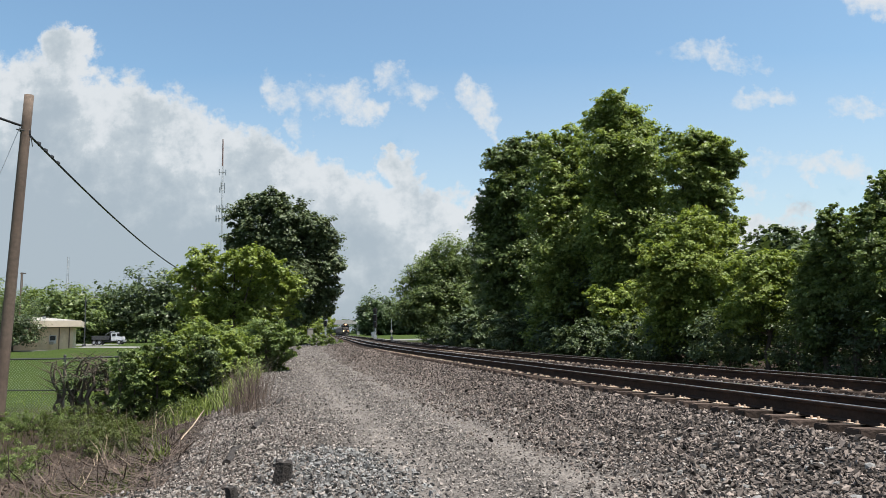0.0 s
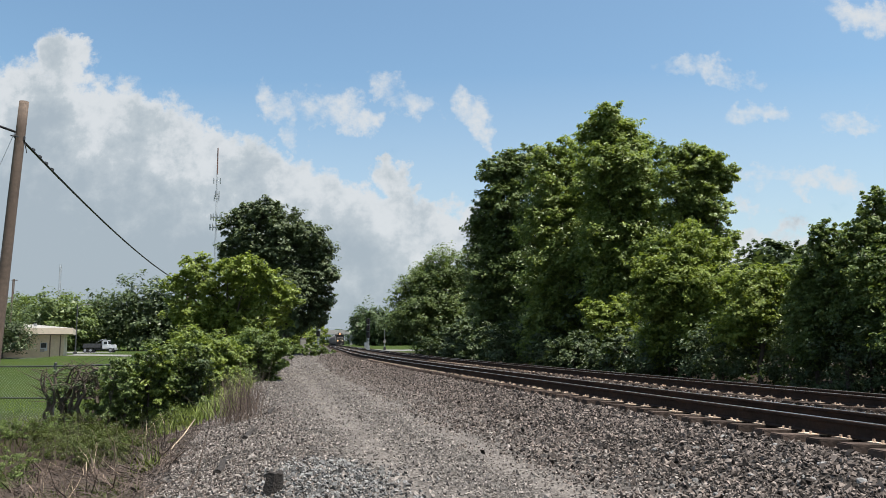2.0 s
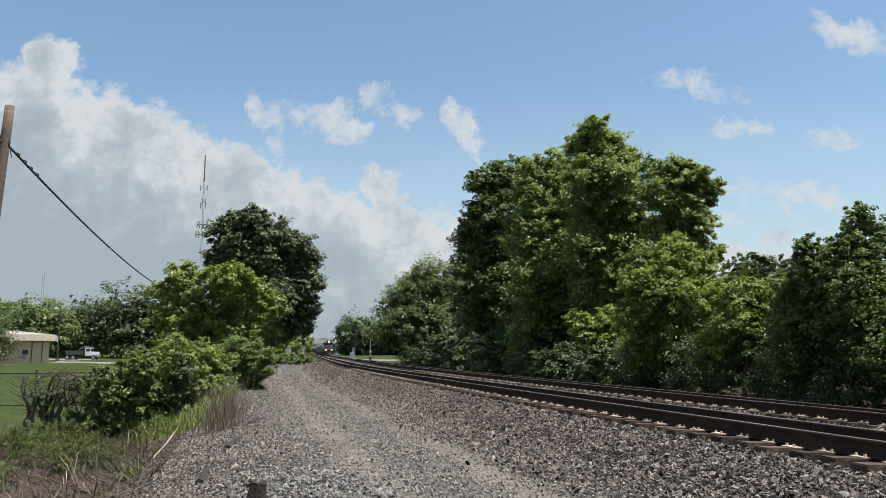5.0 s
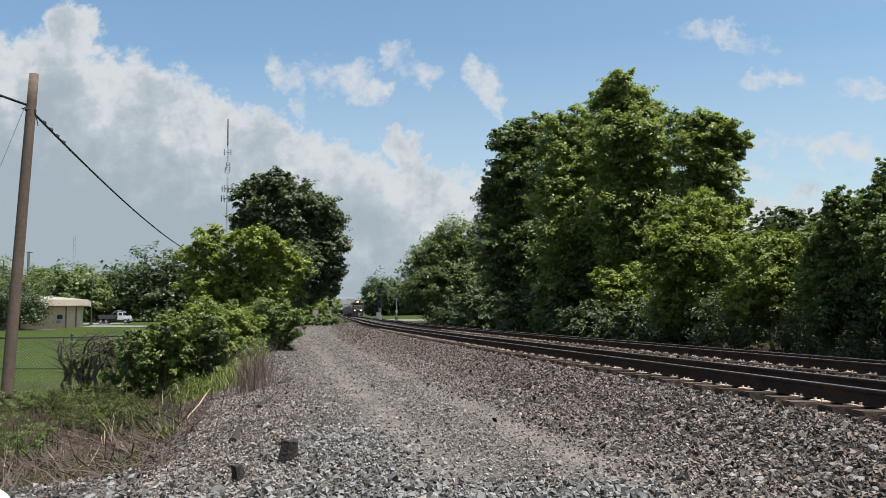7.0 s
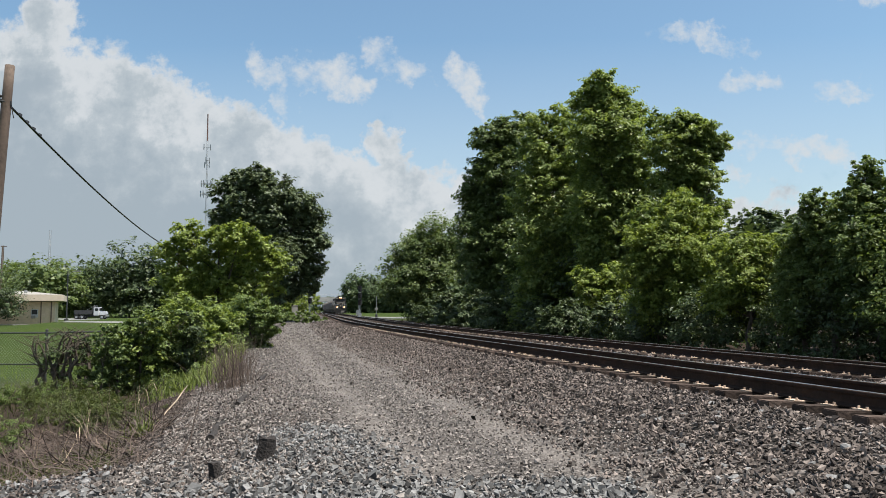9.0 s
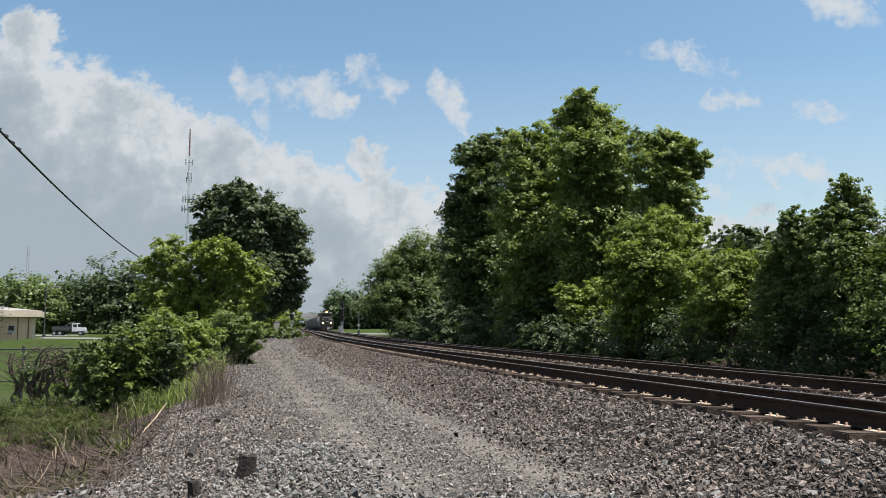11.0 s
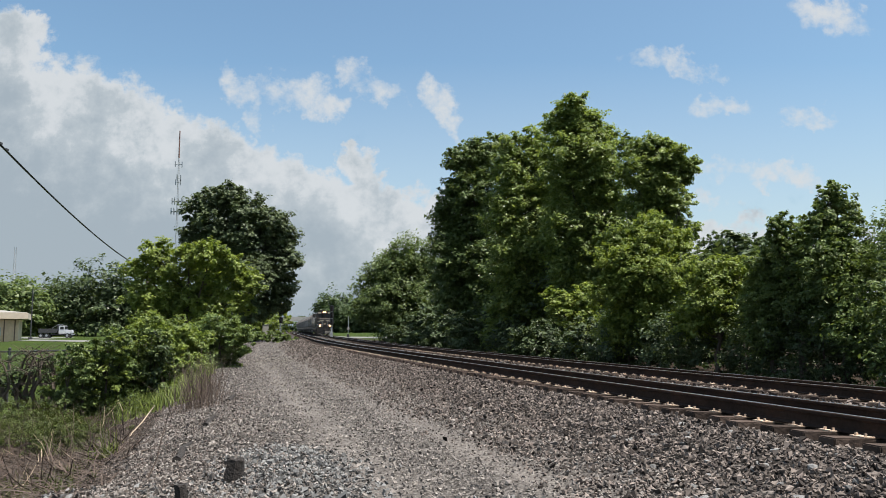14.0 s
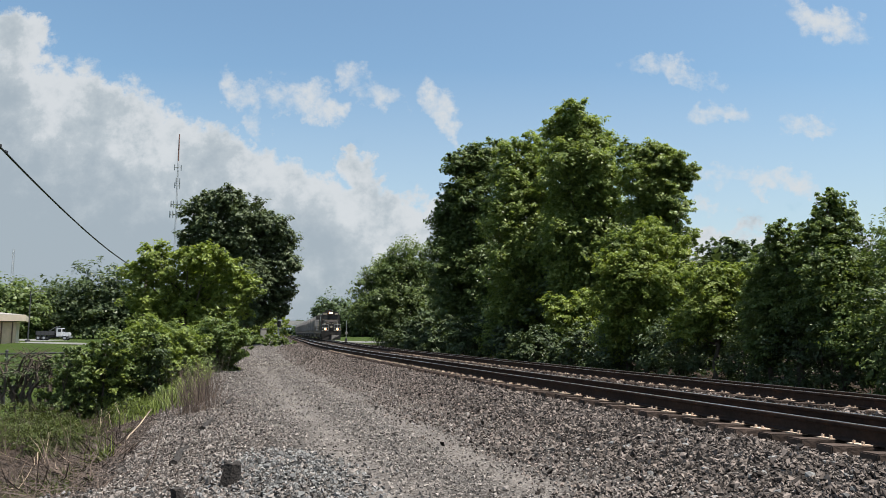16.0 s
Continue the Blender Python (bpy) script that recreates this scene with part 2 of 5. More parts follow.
TWIG = material("grey_brown_twig", (0.055, 0.038, 0.029), 0.9, grain=10, spread=0.4, island=0.6)
for m_ in (RAIL, TIE, STONE, PEBBLE, BLUESTONE):
    next(n for n in m_.node_tree.nodes if n.type == "BSDF_PRINCIPLED").inputs["Specular IOR Level"].default_value = 0.12


# ---- mesh helpers ----
def mesh_of(name, verts, faces, mats=(), smooth=False):
    """A mesh from arrays; faces all of one length."""
    verts, faces = np.asarray(verts, dtype=np.float32), np.asarray(faces, dtype=np.int32)
    me = bpy.data.meshes.new(name)
    n, kk = faces.shape
    me.vertices.add(len(verts))
    me.vertices.foreach_set("co", verts.ravel())
    me.loops.add(n * kk)
    me.loops.foreach_set("vertex_index", faces.ravel())
    me.polygons.add(n)
    me.polygons.foreach_set("loop_start", np.arange(0, n * kk, kk, dtype=np.int32))
    me.polygons.foreach_set("use_smooth", np.full(n, smooth, dtype=bool))
    for m in mats:
        me.materials.append(m)
    me.update(calc_edges=True)
    return me


def part(name, bm, mat, parent=None, label="", smooth=False):
    """Links a bmesh as one mesh object under a thing or a part."""
    me = bpy.data.meshes.new(name)
    bm.to_mesh(me)
    bm.free()
    for m in (mat if isinstance(mat, (list, tuple)) else (mat,)):
        me.materials.append(m)
    if smooth:
        for f in me.polygons:
            f.use_smooth = True
    ob = new(name, me)
    ob.parent = parent
    if label:
        tagged(ob, label)
    return ob


def empty(name, m, label, category, group="", kind=""):
    ob = new(name)
    ob.matrix_world = m
    return tagged(ob, label, category, group, kind)


def box(bm, cx, cy, cz, sx_, sy_, sz_, bevel=0.0, turn=None, index=0):
    r = bmesh.ops.create_cube(bm, size=1.0)
    vs = r["verts"]
    bmesh.ops.scale(bm, vec=(sx_, sy_, sz_), verts=vs)
    if bevel:
        es = list({e for v in vs for e in v.link_edges})
        rb = bmesh.ops.bevel(bm, geom=es, offset=bevel, segments=2, affect="EDGES")
        vs = list({v for f in rb["faces"] for v in f.verts} | {v for v in vs if v.is_valid})
    if turn is not None:
        bmesh.ops.transform(bm, matrix=turn, verts=vs)
    bmesh.ops.translate(bm, vec=(cx, cy, cz), verts=vs)
    if index:
        for f in {f for v in vs for f in v.link_faces}:
            f.material_index = index
    return vs


def rod(bm, a, b, r1, r2=None, sides=8, caps=True):
    """A tapered rod from a to b."""
    a, b = Vector(a), Vector(b)
    d = b - a
    r = bmesh.ops.create_cone(bm, cap_ends=caps, segments=sides, radius1=r1, radius2=r1 if r2 is None else r2, depth=d.length)
    m = Matrix.Translation((a + b) / 2) @ d.to_track_quat("Z", "Y").to_matrix().to_4x4()
    bmesh.ops.transform(bm, matrix=m, verts=r["verts"])
    return r["verts"]


def one(build, *args, **kw):
    bm = bmesh.new()
    build(bm, *args, **kw)
    return bm


# ---- the line of the tracks ----
# s runs along the near track from abreast of the camera into the distance; the line bends, then runs straight
S0 = -400.0
_s = np.arange(S0, 3200.0, 0.5)
_h = np.radians(np.interp(_s, (-120, 30, 70.5), (-21.6, -15.225, -12.1)))
_cx, _cy = np.cumsum(np.sin(_h)) * 0.5, np.cumsum(np.cos(_h)) * 0.5
_k = int((0 - S0) / 0.5)
_cx += (4.43 + 0.75 / math.cos(_h[_k])) - _cx[_k]
_cy += 7.77 - _cy[_k]


def line(s, u=0.0):
    """Place on the ground plan at s along the near track, u to its right."""
    h = np.interp(s, _s, _h)
    return np.interp(s, _s, _cx) + u * np.cos(h), np.interp(s, _s, _cy) - u * np.sin(h)


def heading(s):
    return float(np.interp(s, _s, _h))


def along(x, y):
    """The s and u of a place."""
    x, y = np.asarray(x, float), np.asarray(y, float)
    s = np.array(y - 7.77)
    for _ in range(12):
        h = np.interp(s, _s, _h)
        px, py = np.interp(s, _s, _cx), np.interp(s, _s, _cy)
        s = np.clip(s + (x - px) * np.sin(h) + (y - py) * np.cos(h), S0, 3190)
    h = np.interp(s, _s, _h)
    return s, (x - np.interp(s, _s, _cx)) * np.cos(h) - (y - np.interp(s, _s, _cy)) * np.sin(h)


TRACK2 = 4.2
CROSS_U = np.array([-3000, -120, -60, -30, -16, -11, -9.6, -8.2, -7.4, -6.2, -3.9, -3.2, -1.95, -1.45, 5.7, 6.0, 8.0, 12, 40, 3000.0])
CROSS_Z = np.array([1.0, 0.2, -0.2, -0.6, -0.8, -0.8, -0.62, -0.18, 0.0, 0.03, 0.0, 0.07, 0.36, 0.44, 0.30, 0.25, 0.0, -0.1, 0.2, 2.0])


def smooth(a, lo, hi):
    t = np.clip((a - lo) / (hi - lo), 0, 1)
    return t * t * (3 - 2 * t)


def bumps(x, y):
    return (0.5 * np.sin(1.7 * x + 0.9 * np.sin(1.1 * y)) + 0.5 * np.sin(2.3 * y + 1.3 * np.sin(0.8 * x)))


MOUND = tuple(float(v) for v in along(-1.75, 8.7))  # a low heap of stones on the shoulder


def height(x, y):
    s, u = along(x, y)
    heap = 0.11 * np.exp(-(((s - MOUND[0]) / 1.2) ** 2 + ((u - MOUND[1]) / 0.55) ** 2))
    # the shoulder is wider beside the camera
    u = np.where(u < -6, np.minimum(-6, u + 2.5 * (1 - smooth(s, 1.6, 3.4))), u)
    z = np.interp(u, CROSS_U, CROSS_Z)
    # ruts of the service track and small unevenness
    z = z - 0.035 * np.exp(-((u + 3.85) / 0.3) ** 2) - 0.03 * np.exp(-((u + 5.5) / 0.3) ** 2)
    z = z + bumps(x, y) * np.where((u > -1.5) & (u < 5.8), 0.0, 0.022)
    # level crossing road far along
    far = np.clip((s - 70) / 50, 0, 1) * (np.abs(u) < 40)
    z = z + far * np.clip(0.42 - z, 0, 1) * np.where(u < -3, 0.75, 0.5)
    return z + heap, s, u


def build_ground():
    ang = np.radians(np.concatenate([np.arange(-180, -50, 4.0), np.arange(-50, 45, 0.4), np.arange(45, 180, 4.0)]))
    rad = np.concatenate([[0.004, 0.4, 0.9], 1.6 * 1.022 ** np.arange(0, 355)])
    rad = rad[rad < 3500]
    na, nr = len(ang), len(rad)
    A, Rr = np.meshgrid(ang, rad, indexing="ij")
    X, Y = 0.35 + Rr * np.sin(A), -0.8 + Rr * np.cos(A)
    Z, s, u = height(X.ravel(), Y.ravel())
    verts = np.stack([X.ravel(), Y.ravel(), Z], 1)
    i, j = np.meshgrid(np.arange(na), np.arange(nr - 1), indexing="ij")
    a, b = i * nr + j, ((i + 1) % na) * nr + j
    faces = np.stack([a, b, b + 1, a + 1], -1).reshape(-1, 4)
    verts = np.vstack([verts, [[0, 0, 0.0]]])
    me = mesh_of("ground", verts, faces, (GROUND,), True)
    x, y = X.ravel(), Y.ravel()
    wob = 0.45 * bumps(x * 0.6, y * 0.6) + 0.35 * bumps(x * 2.1, y * 1.9) + 0.25 * bumps(x * 5.3, y * 4.7)
    packed = smooth(u + wob, -7.0, -5.8) * (1 - smooth(u + wob, -3.8, -2.6))
    litter = 1 - smooth(u + 0.5 * wob, -8.9, -8.1)
    lawn = 1 - smooth(u + wob, -16.5, -13.5)
    lawn = np.maximum(lawn, (1 - smooth(u + 0.6 * wob, -8.2, -7.2)) * smooth(s, 18, 26))
    woods = smooth(u + wob, 7.5, 9.0)
    litter = np.maximum(litter, woods)
    lawn = np.maximum(lawn, woods * smooth(s, 95, 115))
    wheel = np.exp(-((u + 0.15 * wob + 3.85) / 0.36) ** 2) + np.exp(-((u + 0.15 * wob + 5.5) / 0.40) ** 2)
    for name, vals in (("packed", packed), ("wheel", np.clip(wheel, 0, 1) * (0.55 + 0.45 * np.clip(wob + 0.5, 0, 1))), ("litter", litter), ("lawn", lawn)):
        at = me.attributes.new(name, "FLOAT", "POINT")
        at.data.foreach_set("value", np.append(vals, 0.0).astype(np.float32))
    ob = new("ground", me)
    return tagged(ob, "gravel railway embankment with grass and litter beside it", "ground", kind="structure")


build_ground()


# ---- tracks ----
def rail_mesh(s_from, s_to, u, z):
    """Sweeps a flat-bottom rail section along the line; z is the top of the head."""
    half = [(0.076, -0.185), (0.076, -0.173), (0.018, -0.158), (0.010, -0.13), (0.010, -0.06), (0.030, -0.046), (0.037, -0.036),
            (0.037, -0.010), (0.028, 0.0)]
    prof = half + [(-a, b) for a, b in reversed(half)]
    n = len(prof)
    ss = np.concatenate([np.arange(s_from, 60, 1.0), np.arange(60, s_to, 4.0)])
    verts = []
    for s in ss:
        for a, b in prof:
            x, y = line(s, u + a)
            verts.append((float(x), float(y), z + b))
    faces, idx = [], []
    for k in range(len(ss) - 1):
        for i in range(n):
            j = (i + 1) % n
            faces.append((k * n + i, (k + 1) * n + i, (k + 1) * n + j, k * n + j))
            idx.append(1 if i == 8 else 0)
    me = mesh_of("rail", verts, faces, (RAIL, RAILHEAD))
    me.polygons.foreach_set("material_index", np.array(idx, dtype=np.int32))
    return me


def build_track(u0, z_left, z_right, label):
    tr = empty("railway_track", pose(0, 0, 0), label, "railway track", "double track", "structure")
    for side, z in ((-0.7525, z_left), (0.7525, z_right)):
        ob = new("rail", rail_mesh(-40, 600, u0 + side, z))
        ob.parent = tr
        tagged(ob, "rust-brown steel rail with a polished head")
    cant = math.atan2(z_right - z_left, 1.505)
    zc = (z_left + z_right) / 2 - 0.197
    bm = bmesh.new()
    box(bm, 0, 0, -0.09, 2.6, 0.225, 0.18, 0.012)
    tie_me = bpy.data.meshes.new("tie")
    bm.to_mesh(tie_me)
    bm.free()
    tie_me.materials.append(TIE)
    bm = bmesh.new()
    box(bm, 0, 0, 0.007, 0.36, 0.197, 0.016, 0.004)
    for sx_ in (-0.125, 0.125):
        for sy_ in (-0.06, 0.06):
            box(bm, sx_, sy_, 0.028, 0.022, 0.022, 0.03)
    plate_me = bpy.data.meshes.new("tie_plate")
    bm.to_mesh(plate_me)
    bm.free()
    plate_me.materials.append(PLATE)
    rest = bmesh.new()
    rnd = random.Random(5 + int(u0))
    s, k = -9.0, 0
    while s < 330:
        x, y = line(s, u0 + rnd.uniform(-0.05, 0.05))
        m = pose(float(x), float(y), zc + rnd.uniform(-0.008, 0.004), 0, 0, -math.degrees(heading(s)) + rnd.uniform(-1, 1)) @ Matrix.Rotation(-cant, 4, "Y")
        if k < 160:
            tie = new("tie", tie_me)
            tie.parent, tie.matrix_local = tr, m
            if k < 110:
                for side in (-0.7525, 0.7525):
                    pl = new("tie_plate", plate_me)
                    pl.parent = tie
                    pl.matrix_local = pose(side, 0, 0)
        else:
            vs = box(rest, 0, 0, -0.09, 2.6, 0.225, 0.18)
            bmesh.ops.transform(rest, matrix=m, verts=vs)
        s += 0.495
        k += 1
    tagged(part("distant_ties", rest, TIE, tr), kind="stuff")
    return tr


build_track(0.0, 0.70, 0.62, "near railway track with rusty rails on wooden ties in ballast")
build_track(TRACK2, 0.585, 0.51, "far railway track with rusty rails on wooden ties in ballast")


# ---- loose stones on the banks ----
def stones(name, n, s_rng, u_rng, size, mat, label, seed, keep=None, plan=None):
    """Angular crushed stones strewn over a stretch of the bank, joined."""
    rg = np.random.default_rng(seed)
    # more of them close by
    if plan:
        x, y = rg.uniform(*plan[0], n), rg.uniform(*plan[1], n)
        s, u = along(x, y)
    else:
        s = s_rng[0] + (s_rng[1] - s_rng[0]) * rg.random(n) ** 1.8
        u = rg.uniform(u_rng[0], u_rng[1], n)
        x, y = line(s, u)
    ok = (y > 2.5) & (np.abs(x) < 0.75 * y + 1.0)
    if keep is not None:
        ok &= keep(s, u, rg)
    x, y = x[ok], y[ok]
    n = len(x)
    z, _, _ = height(x, y)
    base = np.array([[1, 0, 0], [-0.5, 0.87, 0], [-0.5, -0.87, 0], [0, 0, 0.85], [0, 0, -0.85]], float)
    f = np.array([[0, 1, 3], [1, 2, 3], [2, 0, 3], [1, 0, 4], [2, 1, 4], [0, 2, 4]])
    if plan:  # blocky broken stones where they lie nearest
        base = np.array([[a, b, c] for c in (-0.6, 0.6) for a, b in ((-0.8, -0.7), (0.8, -0.7), (0.8, 0.7), (-0.8, 0.7))], float)
        f = np.array([[0, 2, 1], [0, 3, 2], [4, 5, 6], [4, 6, 7], [0, 1, 5], [0, 5, 4], [1, 2, 6], [1, 6, 5], [2, 3, 7], [2, 7, 6], [3, 0, 4], [3, 4, 7]])
    nv = len(base)
    sz = size * rg.lognormal(0, 0.28, n)[:, None]
    scl = rg.uniform(0.55, 1.15, (n, 1, 3)) * sz[:, None, :]
    v = (base[None] + rg.normal(0, 0.22, (n, nv, 3))) * scl * np.array([1, 1, 0.8])
    ax = rg.normal(size=(n, 3))
    ax /= np.linalg.norm(ax, axis=1, keepdims=True)
    an = rg.uniform(0, math.pi, n)
    c, d = np.cos(an)[:, None, None], np.sin(an)[:, None, None]
    a3 = ax[:, None, :]
    v = v * c + np.cross(np.broadcast_to(a3, v.shape), v) * d + a3 * (a3 * v).sum(-1, keepdims=True) * (1 - c)
    v += np.stack([x, y, z + sz[:, 0] * rg.uniform(-0.1, 0.9, n)], 1)[:, None, :]
    faces = (f[None] + nv * np.arange(n)[:, None, None]).reshape(-1, 3)
    ob = new(name, mesh_of(name, v.reshape(-1, 3), faces, (mat,)))
    return tagged(ob, label, "gravel", kind="stuff")


def stone_bed(name, n, x_rng, y_rng, size, mat, label, seed, keep=None):
    """Stones strewn evenly over a rectangle of the plan, in plain x and y."""
    return stones(name, n, None, None, size, mat, label, seed, keep=keep, plan=(x_rng, y_rng))


def more_right(lo, hi):
    return lambda s, u, rg: rg.random(len(u)) < smooth(u + 0.25 * bumps(s, u * 3), lo, hi)


def more_left(lo, hi):
    return lambda s, u, rg: rg.random(len(u)) > smooth(u + 0.25 * bumps(s, u * 3), lo, hi)


stones("ballast", 64000, (-5, 36), (-4.4, -1.25), 0.027, STONE, "loose angular grey and brown crushed stone ballast", 11, keep=more_right(-4.2, -2.7))
stones("ballast", 9000, (33, 85), (-4.0, -1.2), 0.045, STONE, "loose crushed stone ballast farther along the line", 16, keep=more_right(-4.2, -2.7))
stones("gravel", 9000, (33, 85), (-7.6, -3.0), 0.034, PEBBLE, "pale gravel of the service track farther along", 17)
stones("ballast", 9000, (-9, 40), (1.2, 3.0), 0.036, STONE, "crushed stone ballast between the tracks", 12)
stones("gravel", 76000, (-5, 36), (-8.4, -2.8), 0.0215, PEBBLE, "pale packed gravel of the service track", 13,
       keep=lambda s, u, rg: rg.random(len(u)) > 0.6 * (np.exp(-((u + 3.85) / 0.4) ** 2) + np.exp(-((u + 5.5) / 0.42) ** 2)))
stones("gravel", 32000, (-4, 14), (-9.3, -5.6), 0.0165, STONE, "small brown-grey stones on the shoulder of the bank", 14, keep=more_left(-7.2, -5.8))
stones("gravel", 6000, (-4.5, 2.6), (-11.4, -6.4), 0.026, BLUESTONE, "coarse pale grey stones near the camera", 15)

stone_bed("gravel", 17000, (-5.6, 1.5), (4.6, 7.4), 0.0235, BLUESTONE, "bed of coarse blue-grey broken stones near the camera", 18, keep=lambda s, u, rg: rg.random(len(u)) > smooth(s + 0.3 * bumps(s, u), 0.2, 1.8))
stone_bed("gravel", 8000, (-2.9, -0.5), (7.0, 10.6), 0.0185, BLUESTONE, "low heap of dark blue-grey broken stones beside the stump", 19, keep=lambda s, u, rg: rg.random(len(u)) < np.exp(-(((s - MOUND[0]) / 1.3) ** 2 + ((u - MOUND[1]) / 0.62) ** 2)) * 1.3)


def loose_stones():
    """The nearest single stones, each of its own, lying on the ground."""
    rnd = random.Random(21)
    meshes = []
    for k in range(7):
        bm = bmesh.new()
        bmesh.ops.create_icosphere(bm, subdivisions=1, radius=1.0)
        for v in bm.verts:
            v.co *= rnd.uniform(0.72, 1.15)
            v.co.z *= 0.62
            v.co.x *= rnd.uniform(0.85, 1.2)
        me = bpy.data.meshes.new("stone")
        bm.to_mesh(me)
        bm.free()
        me.materials.append(ONESTONE)
        meshes.append(me)
    ground = bpy.data.objects["ground"]
    for k in range(280):
        s, u = (rnd.uniform(-6.5, 2.2), rnd.uniform(-10.4, -6.6)) if k % 3 else (rnd.uniform(-5, 3), rnd.uniform(-3.4, -1.5))
        x, y = (float(v) for v in line(s, u))
        if y < 4.5:
            continue
        ob = new("stone", meshes[k % 7])
        r = rnd.uniform(0.028, 0.052)
        z = float(height(np.array([x]), np.array([y]))[0][0])
        ob.parent = ground
        ob.matrix_local = pose(x, y, z + 0.25 * r, rnd.uniform(-25, 25), rnd.uniform(-25, 25), rnd.uniform(0, 360)) @ Matrix.Diagonal((r, r, r, 1))


loose_stones()


# ---- plants ----
def leaves(points, normals, size, rg, slim=0.55, corners=4):
    """Diamond leaves, slightly folded, or three-cornered ones far off: arrays of verts and faces."""
    n = len(points)
    nz = normals / np.linalg.norm(normals, axis=1, keepdims=True)
    t = np.cross(nz, rg.normal(size=(n, 3)))
    t /= np.linalg.norm(t, axis=1, keepdims=True) + 1e-9
    b = np.cross(nz, t)
    sz = (size * rg.uniform(0.6, 1.3, n))[:, None]
    v = np.stack([points - t * sz * 0.5, points + b * sz * slim * 0.5 + nz * sz * 0.10, points + t * sz * 0.5, points - b * sz * slim * 0.5 + nz * sz * 0.10], 1)
    if corners == 3:
        v = np.delete(v, 3, axis=1)
        v[:, 1] += b * sz * slim * 0.5
    return v.reshape(-1, 3), np.arange(corners * n).reshape(n, corners)


def crown_mesh(name, blobs, n, size, mat, seed, clump=0.18, droop=0.0, inner=0.5, slim=0.6, corners=4, core=0):
    """A crown of leaf clumps over a set of ellipsoids (x, y, z, rx, ry, rz)."""
    rg = np.random.default_rng(seed)
    blobs = np.array(blobs, float)
    w = (blobs[:, 3] * blobs[:, 5]) ** 1.0
    w /= w.sum()
    pts, nor = [], []
    for q, share in zip(blobs, w):
        m = max(60, int(n * share))
        nc = max(8, m // 42)
        d = rg.normal(size=(nc, 3))
        d /= np.linalg.norm(d, axis=1, keepdims=True)
        rr = inner + (1.06 - inner) * rg.random(nc) ** 0.55 + np.where(rg.random(nc) < 0.16, rg.uniform(0.05, 0.34, nc), 0.0)
        cc = q[:3] + d * rr[:, None] * q[3:]
        cr = clump * q[3:].min() * rg.uniform(0.5, 1.5, nc)
        which = rg.integers(0, nc, m)
        off = rg.normal(size=(m, 3))
        off *= (rg.random(m)[:, None] ** 0.4) / (np.linalg.norm(off, axis=1, keepdims=True) + 1e-9)
        spray = d + rg.normal(0, 0.5, (nc, 3))
        spray /= np.linalg.norm(spray, axis=1, keepdims=True)
        off = off + spray[which] * (off * spray[which]).sum(1, keepdims=True) * 0.9
        p = cc[which] + off * cr[which][:, None] * np.array([1.05, 1.05, 0.7])
        pts.append(p)
        nor.append(0.40 * d[which] + 0.30 * off + np.array([0, 0, 0.80 - droop]) + rg.normal(0, 0.42, (m, 3)))
    v, f = leaves(np.vstack(pts), np.vstack(nor), size, rg, slim, corners)
    if core:  # oversized filler leaves inside each bough, added to block see-through
        deep = np.repeat(blobs, core, axis=0)
        d = rg.normal(size=(len(deep), 3))
        d *= (0.66 * rg.random((len(deep), 1)) ** 0.4) / np.linalg.norm(d, axis=1, keepdims=True)
        dv, df = leaves(deep[:, :3] + d * deep[:, 3:], rg.normal(size=(len(deep), 3)) + np.array([0, 0, 0.3]), 0.30 * deep[:, 3:].min(1), rg, 0.8, corners)
        v, f = np.vstack([v, dv]), np.vstack([f, df + len(v)])
    return mesh_of(name, v, f, (mat,))


def trunk_bm(h, r, limbs, rnd):
    """A tapered, slightly crooked trunk with limbs to the given points."""
    bm = bmesh.new()
    last, k = Vector((0, 0, -0.3)), 6
    pts = [last]
    for i in range(1, k + 1):
        pts.append(Vector((rnd.uniform(-1, 1) * 0.03 * h, rnd.uniform(-1, 1) * 0.03 * h, h * i / k)))
    for i in range(k):
        rod(bm, pts[i], pts[i + 1], r * (1 - 0.8 * i / k), r * (1 - 0.8 * (i + 1) / k), 8, False)
    for p in limbs:
        p = Vector(p)
        i = min(k - 1, max(1, int(k * rnd.uniform(0.3, 0.75))))
        mid = (pts[i] + p) / 2 + Vector((0, 0, -0.06 * h * rnd.random()))
        rod(bm, pts[i], mid, r * 0.42, r * 0.26, 6, False)
        rod(bm, mid, p, r * 0.26, r * 0.08, 6, False)
    return bm


def tree(name, x, y, blobs, n, size, mat, label, seed, clump=0.18, trunk_r=0.2, category="tree", group="", droop=0.0, inner=0.5, slim=0.6, corners=4, core=0):
    """blobs are in the world; the tree stands at x, y on the ground."""
    z = float(height(np.array([x]), np.array([y]))[0][0])
    ob = empty(name, pose(x, y, z), label, category, group)
    local = [(q[0] - x, q[1] - y, q[2] - z, *q[3:]) for q in blobs]
    top = max(q[2] for q in local)
    rnd = random.Random(seed)
    part("trunk", trunk_bm(max(0.5, top), trunk_r, [q[:3] for q in local], rnd), BARK, ob)
    cr = new("crown", crown_mesh("crown", local, n, size, mat, seed, clump, droop, inner, slim, corners, core))
    cr.parent = ob
    return ob


def at_dir(u_dir, offset):
    """Where the sight line with slope u_dir (x over y) meets the strip at that offset from the near track."""
    s = np.arange(-30, 700, 0.25)
    x, y = line(s, offset)
    ok = y > 1
    k = np.argmin(np.abs(x[ok] / y[ok] - u_dir))
    return float(x[ok][k]), float(y[ok][k])


